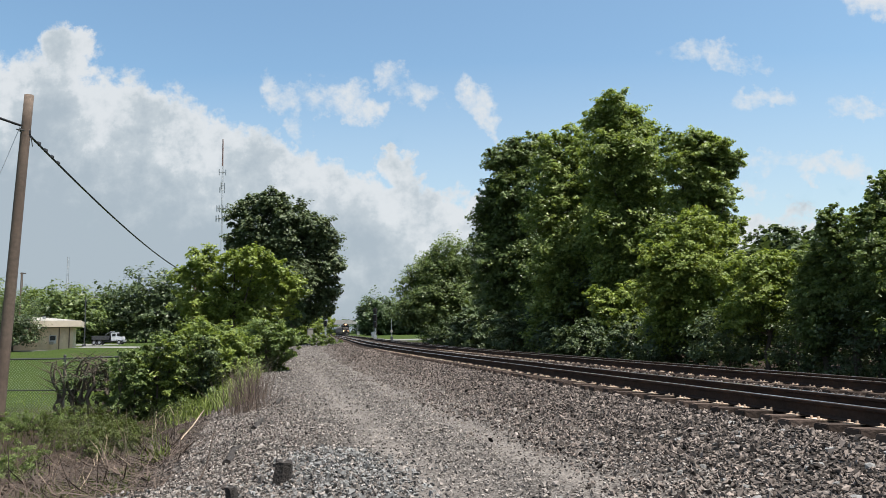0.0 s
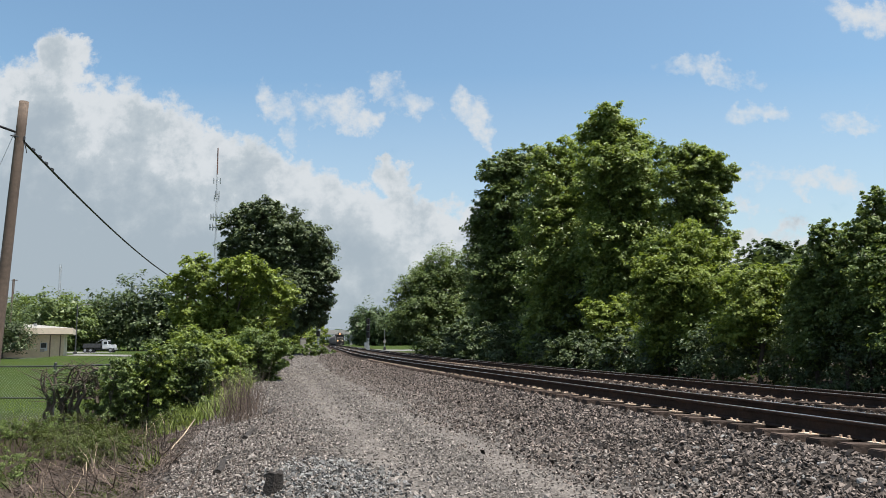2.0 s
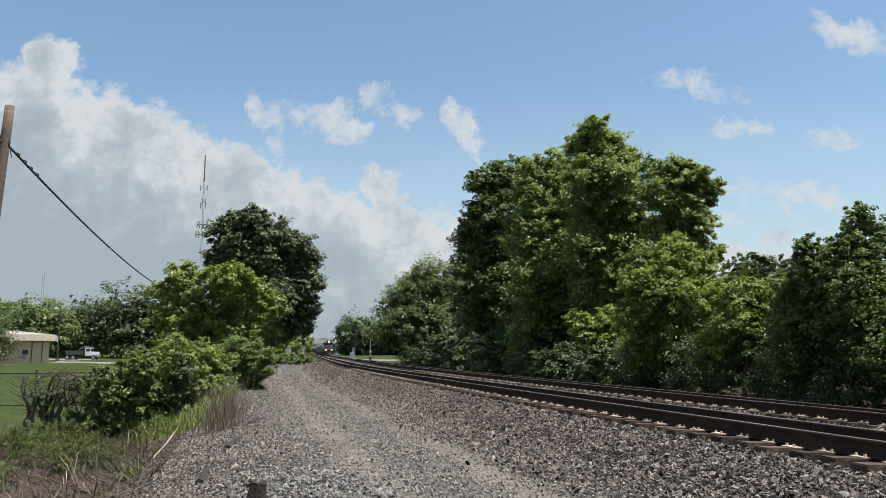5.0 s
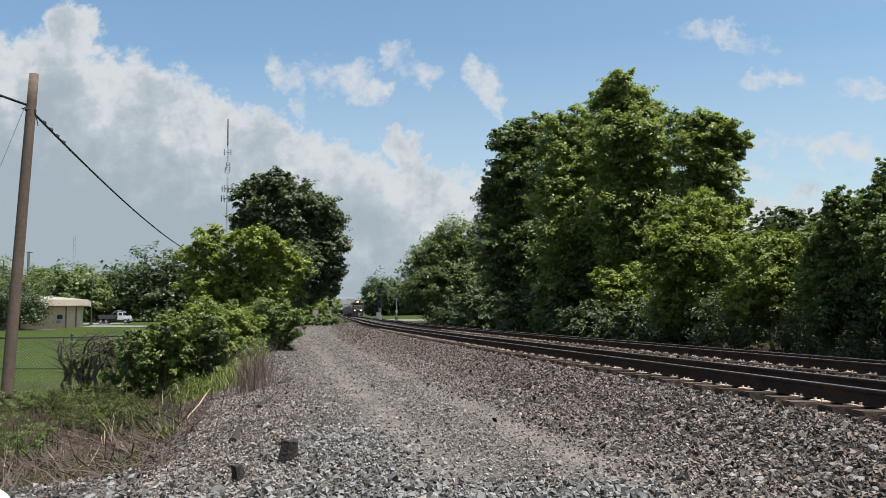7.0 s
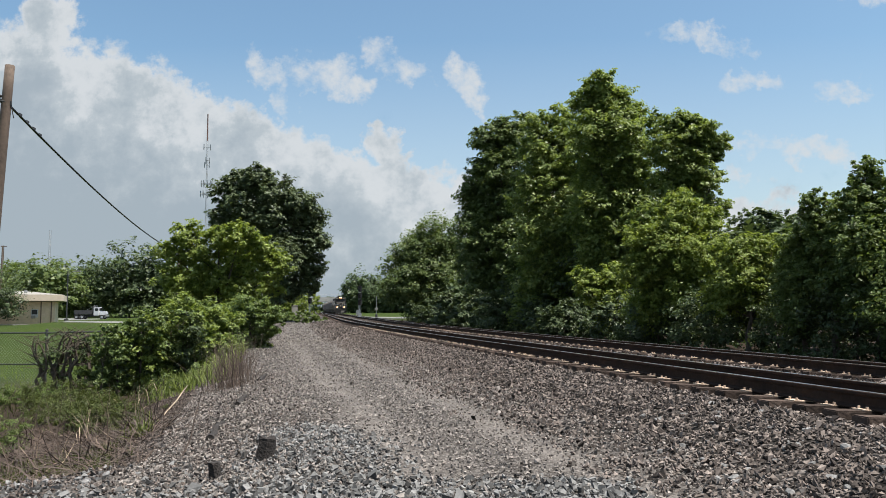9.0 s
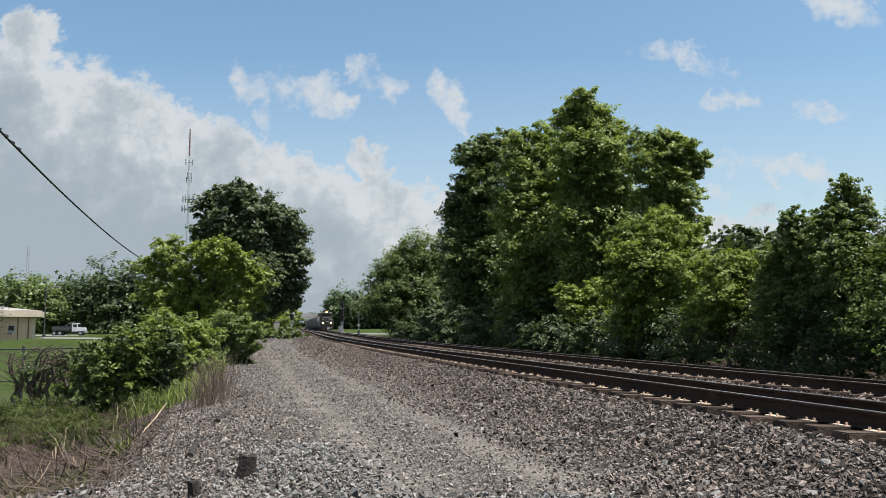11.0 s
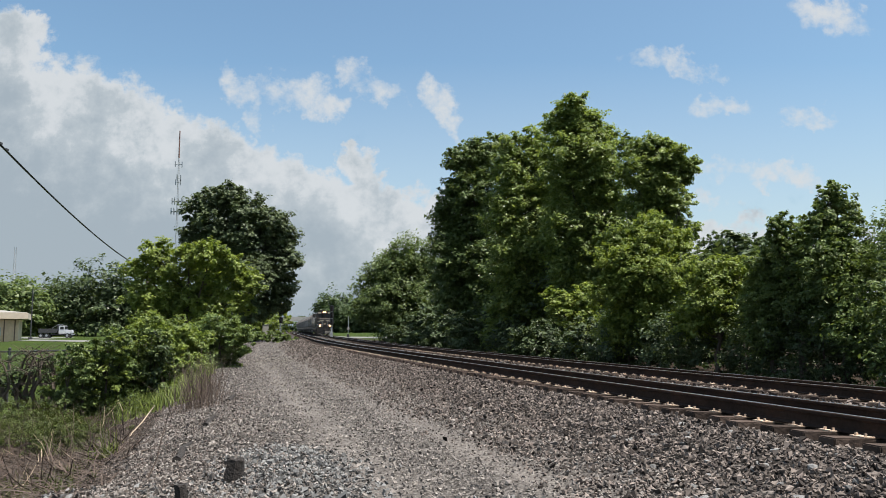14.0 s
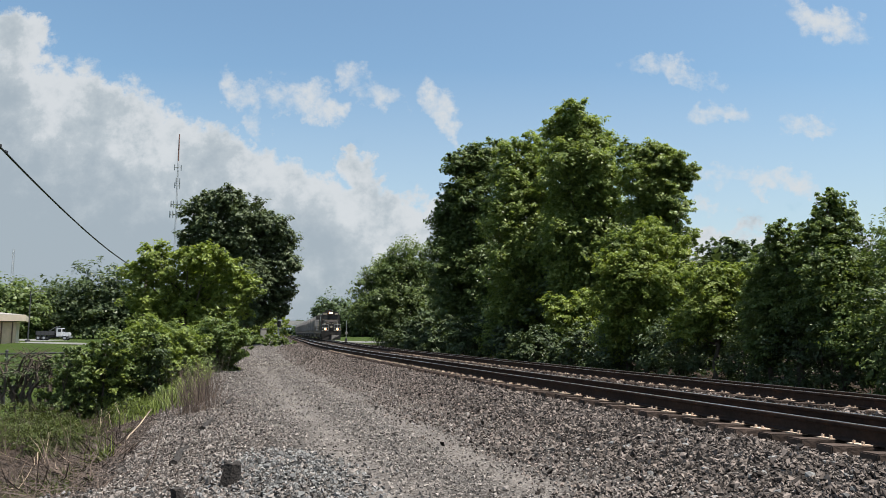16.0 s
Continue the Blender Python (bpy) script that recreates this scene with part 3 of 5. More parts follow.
def crown_lumps(lumps, offset, seed):
    """Boughs of a crown from slopes across, up and of their radius, about the strip at that offset from the near track."""
    x, y = at_dir(sum(q[0] for q in lumps) / len(lumps), offset)
    rnd = random.Random(seed)
    out = []
    for u_, v_, r_ in lumps:
        yy = y * (1 + rnd.uniform(-0.8, 0.8) * r_)
        r = r_ * yy * 1.04
        out.append((u_ * yy, yy, 1.6 + v_ * yy, r, r * 1.1, r * rnd.uniform(0.8, 0.95)))
    # boughs that fill the space between neighbours
    between = [tuple((p + q) / 2 for p, q in zip(a, b)) for a, b in zip(out, out[2:]) if math.dist(a[:3], b[:3]) < 1.6 * (a[3] + b[3])]
    return x, y, out + between


# the leaf material also paints which crowns look sunlit and which shaded
WOODS = [  # offset from the near track, leaves, leaf material, kind of label, boughs
    (14.5, 100000, LEAF_SUNLIT, "tall leafy tree with a broad deep green crown",
        [
         (0.170, 0.297, 0.019), (0.153, 0.274, 0.022), (0.187, 0.270, 0.024), (0.211, 0.254, 0.019), (0.160, 0.232, 0.030), (0.197, 0.224, 0.031),
         (0.178, 0.183, 0.033), (0.210, 0.168, 0.030), (0.165, 0.123, 0.036), (0.202, 0.108, 0.033), (0.175, 0.056, 0.033), (0.163, -0.002, 0.030)]),
    (13, 84000, LEAF_SUNLIT, "tall leafy tree with sunlit boughs in the wood's edge",
        [
         (0.090, 0.241, 0.021), (0.116, 0.248, 0.021), (0.093, 0.192, 0.028), (0.130, 0.191, 0.028), (0.077, 0.147, 0.027), (0.114, 0.131, 0.036),
         (0.135, 0.086, 0.037), (0.091, 0.079, 0.033), (0.119, 0.027, 0.037), (0.082, -0.002, 0.033)]),
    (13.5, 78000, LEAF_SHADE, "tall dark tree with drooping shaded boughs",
        [
         (0.018, 0.227, 0.019), (0.045, 0.234, 0.021), (0.067, 0.241, 0.018), (0.010, 0.185, 0.018), (0.040, 0.185, 0.028), (-0.001, 0.147, 0.019),
         (0.032, 0.132, 0.036), (0.010, 0.095, 0.030), (0.058, 0.079, 0.033), (0.017, 0.043, 0.031), (0.046, 0.006, 0.033)]),
    (15.5, 60000, LEAF_SUNLIT, "tall open-crowned tree with loose upper branches",
        [
         (0.245, 0.243, 0.016), (0.271, 0.238, 0.018), (0.300, 0.238, 0.019), (0.322, 0.215, 0.018), (0.255, 0.208, 0.024), (0.288, 0.197, 0.025),
         (0.309, 0.167, 0.019), (0.261, 0.160, 0.027), (0.238, 0.115, 0.030), (0.319, 0.129, 0.016), (0.278, 0.115, 0.027)]),
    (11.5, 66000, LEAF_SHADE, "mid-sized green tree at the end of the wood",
        [
         (-0.098, 0.058, 0.024), (-0.076, 0.080, 0.024), (-0.046, 0.099, 0.027), (-0.028, 0.080, 0.022), (-0.065, 0.036, 0.033), (-0.028, 0.036, 0.030),
         (-0.102, 0.025, 0.021), (-0.058, 0.002, 0.030), (-0.009, 0.006, 0.030)]),
    (10, 58000, LEAF_BRIGHT, "bright green shrubby tree leaning out of the wood",
        [
         (0.272, 0.133, 0.022), (0.297, 0.115, 0.022), (0.253, 0.108, 0.021), (0.216, 0.089, 0.021), (0.241, 0.071, 0.027), (0.281, 0.070, 0.028),
         (0.310, 0.078, 0.022), (0.215, 0.049, 0.024), (0.258, 0.027, 0.030), (0.294, 0.019, 0.028), (0.228, -0.002, 0.028)]),
    (9.4, 11000, LEAF_BRIGHT, "bright green bough-hung shrub over dark shade",
        [
         (0.152, 0.027, 0.018), (0.174, 0.016, 0.018), (0.142, 0.042, 0.015), (0.185, 0.042, 0.018), (0.170, -0.010, 0.021)]),
    (9.8, 26000, LEAF_BRIGHT, "bright green shrub of the wood's edge",
        [
         (0.332, 0.077, 0.019), (0.361, 0.081, 0.019), (0.389, 0.077, 0.021), (0.345, 0.041, 0.025), (0.381, 0.037, 0.025), (0.322, 0.012, 0.024),
         (0.358, 0.001, 0.027)]),
    (9.8, 24000, LEAF_MID, "green shrub of the wood's edge",
        [
         (0.411, 0.084, 0.019), (0.429, 0.091, 0.018), (0.447, 0.077, 0.021), (0.417, 0.040, 0.027), (0.445, 0.026, 0.028), (0.422, -0.011, 0.028)]),
    (9.8, 26000, LEAF_MID, "young leafy tree with an upright top",
        [
         (0.442, 0.139, 0.015), (0.467, 0.128, 0.019), (0.434, 0.113, 0.016), (0.455, 0.091, 0.025), (0.482, 0.076, 0.027), (0.459, 0.040, 0.028),
         (0.483, 0.018, 0.028)]),
    (9.8, 32000, LEAF_MID, "young leafy tree with a tall pointed top",
        [
         (0.510, 0.183, 0.015), (0.501, 0.161, 0.019), (0.525, 0.153, 0.021), (0.492, 0.131, 0.022), (0.520, 0.113, 0.030), (0.504, 0.076, 0.031),
         (0.535, 0.061, 0.033), (0.512, 0.018, 0.036)]),
]


def build_woods():
    for i, (off, n, mat, label, lumps) in enumerate(WOODS):
        x, y, blobs = crown_lumps(lumps, off, 100 + i)
        size = min(0.30, max(0.105, 0.0043 * y))
        tree("tree", x, y, blobs, n, size, mat, label, 100 + i, clump=0.24, trunk_r=max(0.08, 0.012 * blobs[0][2] + 0.05), group="trees of the wood's edge", inner=0.5, corners=3 if y > 34 else 4, core=90)
    # beyond the stretch in view the wood's edge goes on
    for i, (u_dir, off) in enumerate(((0.62, 10.2), (0.76, 10.5))):
        x, y = at_dir(u_dir, off)
        tree("tree", x, y, [(x, y, 2.6, 1.7, 1.7, 1.9), (x + 0.6, y + 0.5, 4.2, 1.3, 1.3, 1.2), (x - 0.8, y, 1.3, 1.3, 1.3, 1.2)], 12000, 0.12, LEAF_MID, "leafy tree of the wood's edge", 130 + i, group="trees of the wood's edge", inner=0.45)
    rnd = random.Random(8)
    s, i = -8.0, 0
    while s < 84:
        off = (9.5 if i % 2 else 10.6) + rnd.random() * 0.6
        x, y = (float(v) for v in line(s, off))
        h = rnd.uniform(1.5, 2.5) * (1 + s / 160)
        blobs = [(x + rnd.uniform(-0.6, 0.6), y + rnd.uniform(-0.6, 0.6), h * 0.42, 1.3 + s / 90, 1.3 + s / 90, h * 0.5)]
        blobs.append((x + 0.8, y + 0.9, h * 0.7, 1.0 + s / 120, 1.0 + s / 120, h * 0.35))
        # dark leaf colour stands in for the shade under the overhanging canopy
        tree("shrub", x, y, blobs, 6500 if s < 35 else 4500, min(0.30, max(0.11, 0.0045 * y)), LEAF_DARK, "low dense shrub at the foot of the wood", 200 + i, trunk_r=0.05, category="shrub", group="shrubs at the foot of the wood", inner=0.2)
        s += (1.35 if s < 26 else 2.3) + s * 0.03
        i += 1
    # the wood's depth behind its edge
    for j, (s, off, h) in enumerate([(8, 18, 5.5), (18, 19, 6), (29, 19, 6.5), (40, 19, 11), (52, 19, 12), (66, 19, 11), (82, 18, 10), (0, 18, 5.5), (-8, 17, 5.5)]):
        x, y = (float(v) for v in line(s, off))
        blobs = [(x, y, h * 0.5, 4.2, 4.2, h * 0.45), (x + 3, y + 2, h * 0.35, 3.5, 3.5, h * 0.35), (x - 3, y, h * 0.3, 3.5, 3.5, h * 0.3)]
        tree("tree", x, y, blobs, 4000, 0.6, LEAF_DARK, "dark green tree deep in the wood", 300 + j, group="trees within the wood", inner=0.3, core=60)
    x, y = 0.376 * 90, 90.0
    tree("tree", x, y, [(0.354 * y, y, 11.3, 2.2, 2.2, 1.4), (0.376 * y, y, 11.6, 2.6, 2.4, 1.5), (0.402 * y, y, 11.4, 2.4, 2.2, 1.5), (0.43 * y, y, 10.4, 2.6, 2.2, 1.7), (x, y, 9.0, 5.2, 3.5, 2.2)], 16000, 0.34, LEAF_FAR, "distant rounded green tree behind the shrubs", 350, corners=3, core=50)


build_woods()


def build_left_plants():
    # bright broad-leaved tree over the bank
    rnd = random.Random(12)

    def boughs(lumps, y):
        out = []
        for u_, v_, r_ in lumps:
            yy = y * (1 + rnd.uniform(-0.9, 0.9) * r_)
            out.append((u_ * yy, yy, 1.6 + v_ * yy, r_ * yy * 1.05, r_ * yy * 1.1, r_ * yy * 0.9))
        return out
    b = boughs([
         (-0.382, 0.102, 0.019), (-0.401, 0.079, 0.019), (-0.367, 0.075, 0.022), (-0.338, 0.098, 0.019), (-0.310, 0.097, 0.021), (-0.281, 0.084, 0.018),
         (-0.256, 0.059, 0.016), (-0.321, 0.067, 0.025), (-0.286, 0.054, 0.022), (-0.404, 0.045, 0.018), (-0.373, 0.034, 0.024), (-0.339, 0.037, 0.022),
         (-0.267, 0.033, 0.015), (-0.309, 0.022, 0.021), (-0.388, 0.004, 0.019), (-0.353, -0.007, 0.021), (-0.327, -0.011, 0.016), (-0.368, -0.037, 0.019),
         (-0.337, -0.052, 0.018), (-0.356, -0.067, 0.016)], 36.5)
    tree("tree", -12.6, 37.0, b, 44000, 0.165, LEAF_BRIGHT, "bright green broad-leaved tree beside the gravel track", 400, group="trees beside the track", clump=0.26, trunk_r=0.16, inner=0.45, core=50)
    b = boughs([(-0.388, 0.004, 0.020), (-0.353, -0.007, 0.022), (-0.327, -0.015, 0.018), (-0.368, -0.037, 0.021), (-0.337, -0.048, 0.020), (-0.352, -0.070, 0.018)], 27.0)
    tree("shrub", -9.5, 27.0, b, 13000, 0.12, LEAF_SUNLIT, "bright green leafy shrub below the broad-leaved tree", 403, category="shrub", trunk_r=0.05, clump=0.26, inner=0.4)
    b = boughs([(-0.297, 0.003, 0.022), (-0.272, -0.006, 0.017), (-0.300, -0.028, 0.022), (-0.277, -0.027, 0.017), (-0.318, -0.045, 0.020), (-0.290, -0.048, 0.017), (-0.262, -0.020, 0.012), (-0.322, -0.010, 0.022)], 32.5)
    tree("shrub", -9.6, 32.5, b, 15000, 0.13, LEAF_MID, "rounded green shrub beside the gravel track", 401, category="shrub", trunk_r=0.05, clump=0.26, inner=0.35)
    # the large dark tree
    b = boughs([
         (-0.311, 0.170, 0.019), (-0.288, 0.175, 0.019), (-0.330, 0.155, 0.018), (-0.261, 0.158, 0.021), (-0.231, 0.142, 0.021), (-0.215, 0.119, 0.021),
         (-0.299, 0.135, 0.027), (-0.261, 0.120, 0.028), (-0.222, 0.089, 0.024), (-0.337, 0.124, 0.016), (-0.204, 0.089, 0.015), (-0.253, 0.074, 0.027),
         (-0.211, 0.059, 0.016), (-0.283, 0.082, 0.025), (-0.222, 0.037, 0.018), (-0.248, 0.029, 0.019)], 95.0)
    tree("tree", -25.0, 96, b, 72000, 0.38, LEAF_DEEP, "large dark green tree with a dense rounded crown", 402, group="trees beside the track", clump=0.24, trunk_r=0.5, inner=0.4, corners=3, core=70)
    # hedge along the chain-link fence
    rnd = random.Random(3)
    for i in range(15):
        f = i / 14
        x, y = -10.0 + 1.6 * f + rnd.uniform(-0.25, 0.25), 20.6 + 2.4 * f + rnd.uniform(-0.4, 0.4)
        h = 2.1 + 0.5 * f + rnd.uniform(-0.35, 0.25)
        q = [(x, y, -0.75 + h * 0.45, 0.55, 0.6, h * 0.45), (x + 0.25, y - 0.3, -0.75 + h * 0.8, 0.4, 0.45, h * 0.24), (x - 0.25, y + 0.2, -0.75 + h * 0.3, 0.45, 0.5, h * 0.3)]
        tree("shrub", x, y, q, 3800, 0.085, (LEAF_SHADE, LEAF_MID, LEAF_DARK, LEAF_MID, LEAF_BRIGHT)[i % 5], "tangled leafy shrub grown over the fence", 420 + i, category="shrub", group="shrubs along the fence", trunk_r=0.04, inner=0.25)
    # low mounds of fresh weeds in the ditch
    spots = [(-10.6, 19.2, 0.9, 0.60), (-9.6, 17.8, 0.9, 0.60), (-8.6, 16.6, 0.8, 0.55), (-6.9, 14.3, 0.75, 0.50), (-11.7, 19.8, 0.9, 0.5), (-8.5, 12.9, 0.6, 0.60), (-7.7, 15.7, 0.7, 0.45), (-12.8, 19.4, 0.8, 0.5), (-7.6, 18.6, 0.6, 0.4)]
    for i, (x, y, r, h) in enumerate(spots):
        z = float(height(np.array([x]), np.array([y]))[0][0])
        tree("weed", x, y, [(x, y, z + h * 0.4, r, r, h * 0.75), (x + 0.5 * r, y + 0.4 * r, z + h * 0.3, r * 0.7, r * 0.7, h * 0.7), (x - 0.6 * r, y - 0.3 * r, z + h * 0.25, r * 0.6, r * 0.6, h * 0.5)], 5200, 0.06, LEAF_MID if i in (4, 5, 7) else LEAF_YELLOW, "low mound of yellow-green weeds in the ditch", 450 + i, category="weed", group="weeds in the ditch", trunk_r=0.012, inner=0.2, slim=0.35)
    # a heap of cut branches by the end of the service track
    b = [(-20.5, 90, 0.75, 2.2, 1.6, 0.6), (-23.5, 90, 0.8, 2.2, 1.6, 0.7), (-18.9, 91, 0.65, 1.3, 1.4, 0.45)]
    tree("shrub", -21.5, 90, b, 9000, 0.26, LEAF_MID, "low spreading green bushes at the end of the gravel track", 470, category="shrub", trunk_r=0.05, inner=0.2)
    b = [(-33.5, 145, 2.6, 2.6, 2, 2.6), (-30.9, 146, 2.8, 1.5, 1.8, 2.6), (-36.5, 145, 3.2, 2.8, 2, 3.0), (-32.6, 150, 4.4, 1.8, 1.8, 2.4)]
    tree("shrub", -33.5, 146, b, 8000, 0.36, LEAF_BRIGHT, "young green trees behind the signal cabinet", 471, category="shrub", trunk_r=0.06, inner=0.2)


build_left_plants()


def far_tree(x, y, blobs_, n, size, mat, seed, label="distant leafy green tree in a tree belt"):
    tree("tree", x, y, blobs_, n, size, mat, label, seed, group="distant trees", inner=0.35, trunk_r=0.3, clump=0.3, corners=3, core=60)


def build_far_trees():
    # beyond the crossing, ahead
    for i, (x, y, w, h) in enumerate([(-49, 330, 7.0, 17.5), (-42, 335, 7, 15.5), (-35, 330, 7, 14), (-28, 335, 7, 12), (-52, 345, 5, 12), (-21, 330, 8, 12)]):
        far_tree(x, y, [(x, y, h * 0.6, w, w, h * 0.40), (x - w * 0.4, y, h * 0.4, w * 0.7, w * 0.7, h * 0.36), (x + w * 0.4, y, h * 0.35, w * 0.7, w * 0.7, h * 0.33)], 9000, 1.15, LEAF_FAR, 500 + i)
    # the belt beyond the lawn
    belt = [(-97, 212, 12, 15.8), (-112, 230, 9, 12), (-82, 230, 9, 11.5), (-136, 250, 12, 13.5), (-150, 255, 13, 13.2), (-124, 225, 10, 11.5), (-165, 260, 14, 14), (-90, 225, 8, 12), (-116, 200, 9, 12),
            (-84, 215, 8, 11), (-76, 210, 8, 10.5), (-182, 265, 14, 17), (-68, 215, 8, 11), (-60, 225, 8, 11), (-142, 225, 11, 12), (-160, 230, 12, 12)]
    for i, (x, y, w, h) in enumerate(belt):
        w, h = w * 1.1, h * 1.34
        far_tree(x, y, [(x, y, h * 0.62, w * 0.8, w * 0.8, h * 0.38), (x - w * 0.5, y, h * 0.4, w * 0.7, w * 0.7, h * 0.34), (x + w * 0.5, y, h * 0.42, w * 0.7, w * 0.7, h * 0.34), (x, y - 3, h * 0.25, w, w * 0.7, h * 0.25)], 9000, 1.05, LEAF_SHADE if i % 3 else LEAF_DARK, 520 + i)
    for i in range(13):
        x, y, h = -330 + 26 * i, 700 + 20 * math.sin(i * 2.1), 13 + 3 * math.sin(i * 1.7)
        far_tree(x, y, [(x, y, h * 0.5, 19, 8, h * 0.5), (x + 9, y, h * 0.35, 14, 8, h * 0.42)], 1100, 3.2, LEAF_FAR, 580 + i, "hazy distant tree on the horizon")
    x, y = -69.5, 108
    far_tree(x, y, [(x, y, 4.2, 4.0, 4, 3.4), (x - 4, y, 3.4, 3.5, 3.5, 3), (x + 1.5, y - 1, 2.4, 3.4, 3, 2.2)], 9000, 0.34, LEAF_DARK, 560, "dense rounded green tree beside the low building")


build_far_trees()


# ---- left of the bank: pole, wires, fence ----
GALV = material("galvanised_steel", (0.32, 0.33, 0.34), 0.5, 0.7, grain=20, spread=0.25)
DARKSTEEL = material("dark_steel", (0.05, 0.05, 0.052), 0.6, 0.3, grain=20, spread=0.3)
CABLE = material("black_cable", (0.012, 0.012, 0.013), 0.6, spread=0)
WALLPAINT = material("beige_stucco", (0.60, 0.47, 0.33), 0.85, grain=3, spread=0.12, stain=(0.36, 0.29, 0.22), stain_scale=0.6, stain_amount=0.3, bump=0.2)
TRIMPAINT = material("tan_metal_fascia", (0.46, 0.39, 0.31), 0.6, grain=2, spread=0.1)
ROOFWHITE = material("pale_roof_sheet", (0.24, 0.225, 0.20), 0.6, grain=2, spread=0.12)
BROWNTRIM = material("brown_downpipe", (0.13, 0.085, 0.06), 0.6, grain=8, spread=0.2)
GLASS = material("dark_window_glass", (0.02, 0.022, 0.025), 0.08, spread=0)
WHITEPAINT = material("white_vehicle_paint", (0.44, 0.45, 0.47), 0.35, grain=3, spread=0.06)
RUBBER = material("tyre_rubber", (0.02, 0.02, 0.02), 0.9, grain=20, spread=0.2)
ASPHALT = material("pale_worn_asphalt", (0.115, 0.112, 0.106), 0.9, grain=8, spread=0.2, stain=(0.16, 0.155, 0.145), stain_scale=0.3)
CONCRETE = material("weathered_concrete", (0.30, 0.295, 0.28), 0.9, grain=2, spread=0.2, stain=(0.17, 0.16, 0.15), stain_scale=0.4)
REDWHITE = material("faded_red_mast_paint", (0.13, 0.07, 0.06), 0.7, grain=2, spread=0.2)
ROTWOOD_AND_SHADE = material("charred_rotten_wood_and_step_shade", (0.018, 0.014, 0.012), 0.95, grain=25, spread=0.5, bump=1.0, bump_scale=40)
PALEWOOD = material("bleached_wood", (0.42, 0.33, 0.24), 0.9, grain=20, spread=0.3, island=0.3)
RUSTBOARD = material("rust_brown_board", (0.22, 0.09, 0.05), 0.85, grain=20, spread=0.35)


def ground_z(x, y):
    return float(height(np.array([float(x)]), np.array([float(y)]))[0][0])


def cable(name, points, r, parent=None, mat=CABLE):
    cu = bpy.data.curves.new(name, "CURVE")
    cu.dimensions, cu.bevel_depth, cu.bevel_resolution = "3D", r, 1
    sp = cu.splines.new("POLY")
    sp.points.add(len(points) - 1)
    for q, c in zip(sp.points, points):
        q.co = (*c, 1)
    cu.materials.append(mat)
    ob = new(name, cu)
    ob.parent = parent
    return ob


def sag(a, b, drop, n=24):
    a, b = Vector(a), Vector(b)
    return [a.lerp(b, i / n) - Vector((0, 0, drop * 4 * (i / n) * (1 - i / n))) for i in range(n + 1)]


def wood_pole(x, y, top, lean, label):
    z = ground_z(x, y) - 0.02
    ob = empty("utility_pole", pose(x, y, z), label, "utility pole", "utility poles")
    bm = bmesh.new()
    n, rings = 14, 12
    vs = []
    for k in range(rings + 1):
        f = k / rings
        r = 0.155 - 0.035 * f
        vs.append([bm.verts.new((lean * f + r * math.cos(6.2832 * i / n) * (1 + 0.02 * math.sin(3 * i + k)), r * math.sin(6.2832 * i / n), -0.4 + (top - z + 0.4) * f)) for i in range(n)])
    for k in range(rings):
        for i in range(n):
            bm.faces.new((vs[k][i], vs[k][(i + 1) % n], vs[k + 1][(i + 1) % n], vs[k + 1][i]))
    bm.faces.new(vs[-1])
    part("pole", bm, POLEWOOD, ob, smooth=True)
    return ob, z


def build_pole():
    ob, z = wood_pole(-12.92, 19.6, 8.2, 0.50, "weathered wooden utility pole leaning slightly beside the ditch")
    bm = bmesh.new()
    box(bm, 0.40, -0.10, 8.0, 0.05, 0.16, 0.10, 0.01)
    rod(bm, (0.3, -0.18, 8.02), (0.52, -0.18, 7.98), 0.018)
    part("cable_clamp", bm, DARKSTEEL, ob, "black steel cable clamp")
    bm = bmesh.new()
    rod(bm, (0.56, 0, 8.0), (0.60, 0.1, 7.6), 0.012)
    box(bm, 0.56, 0.0, 7.98, 0.06, 0.06, 0.12, 0.01)
    part("bracket", bm, DARKSTEEL, ob)
    a = (-12.56, 19.5, 7.33)
    w = cable("overhead_cable", sag((-12.40, 19.65, 7.10), (-24.3, 62.0, 6.4), 0.55), 0.033)
    tagged(w, "black overhead cable strung from the wooden pole", "cable", "overhead cables")
    for f in (0.02, 0.035, 0.05, 0.065):
        p = Vector((-12.40, 19.65, 7.10)).lerp(Vector((-24.3, 62.0, 6.4)), f)
        p.z -= 0.55 * 4 * f * (1 - f)
        part("cable_tie", one(box, p.x, p.y, p.z + 0.05, 0.05, 0.16, 0.07, 0.01), DARKSTEEL, w, "black cable clip")
    w = cable("overhead_cable", sag(a, (-16, -20, 8.4), 0.5), 0.033)
    tagged(w, "black overhead cable strung from the wooden pole", "cable", "overhead cables")
    w = cable("guy_wire", [a, (-15.1, 18.6, ground_z(-15.1, 18.6) - 0.05)], 0.007, None, GALV)
    tagged(w, "thin steel guy wire anchored beside the pole", "wire")
    wood_pole(-24.3, 62.0, 6.7, 0.0, "wooden utility pole behind the bright green tree")


build_pole()


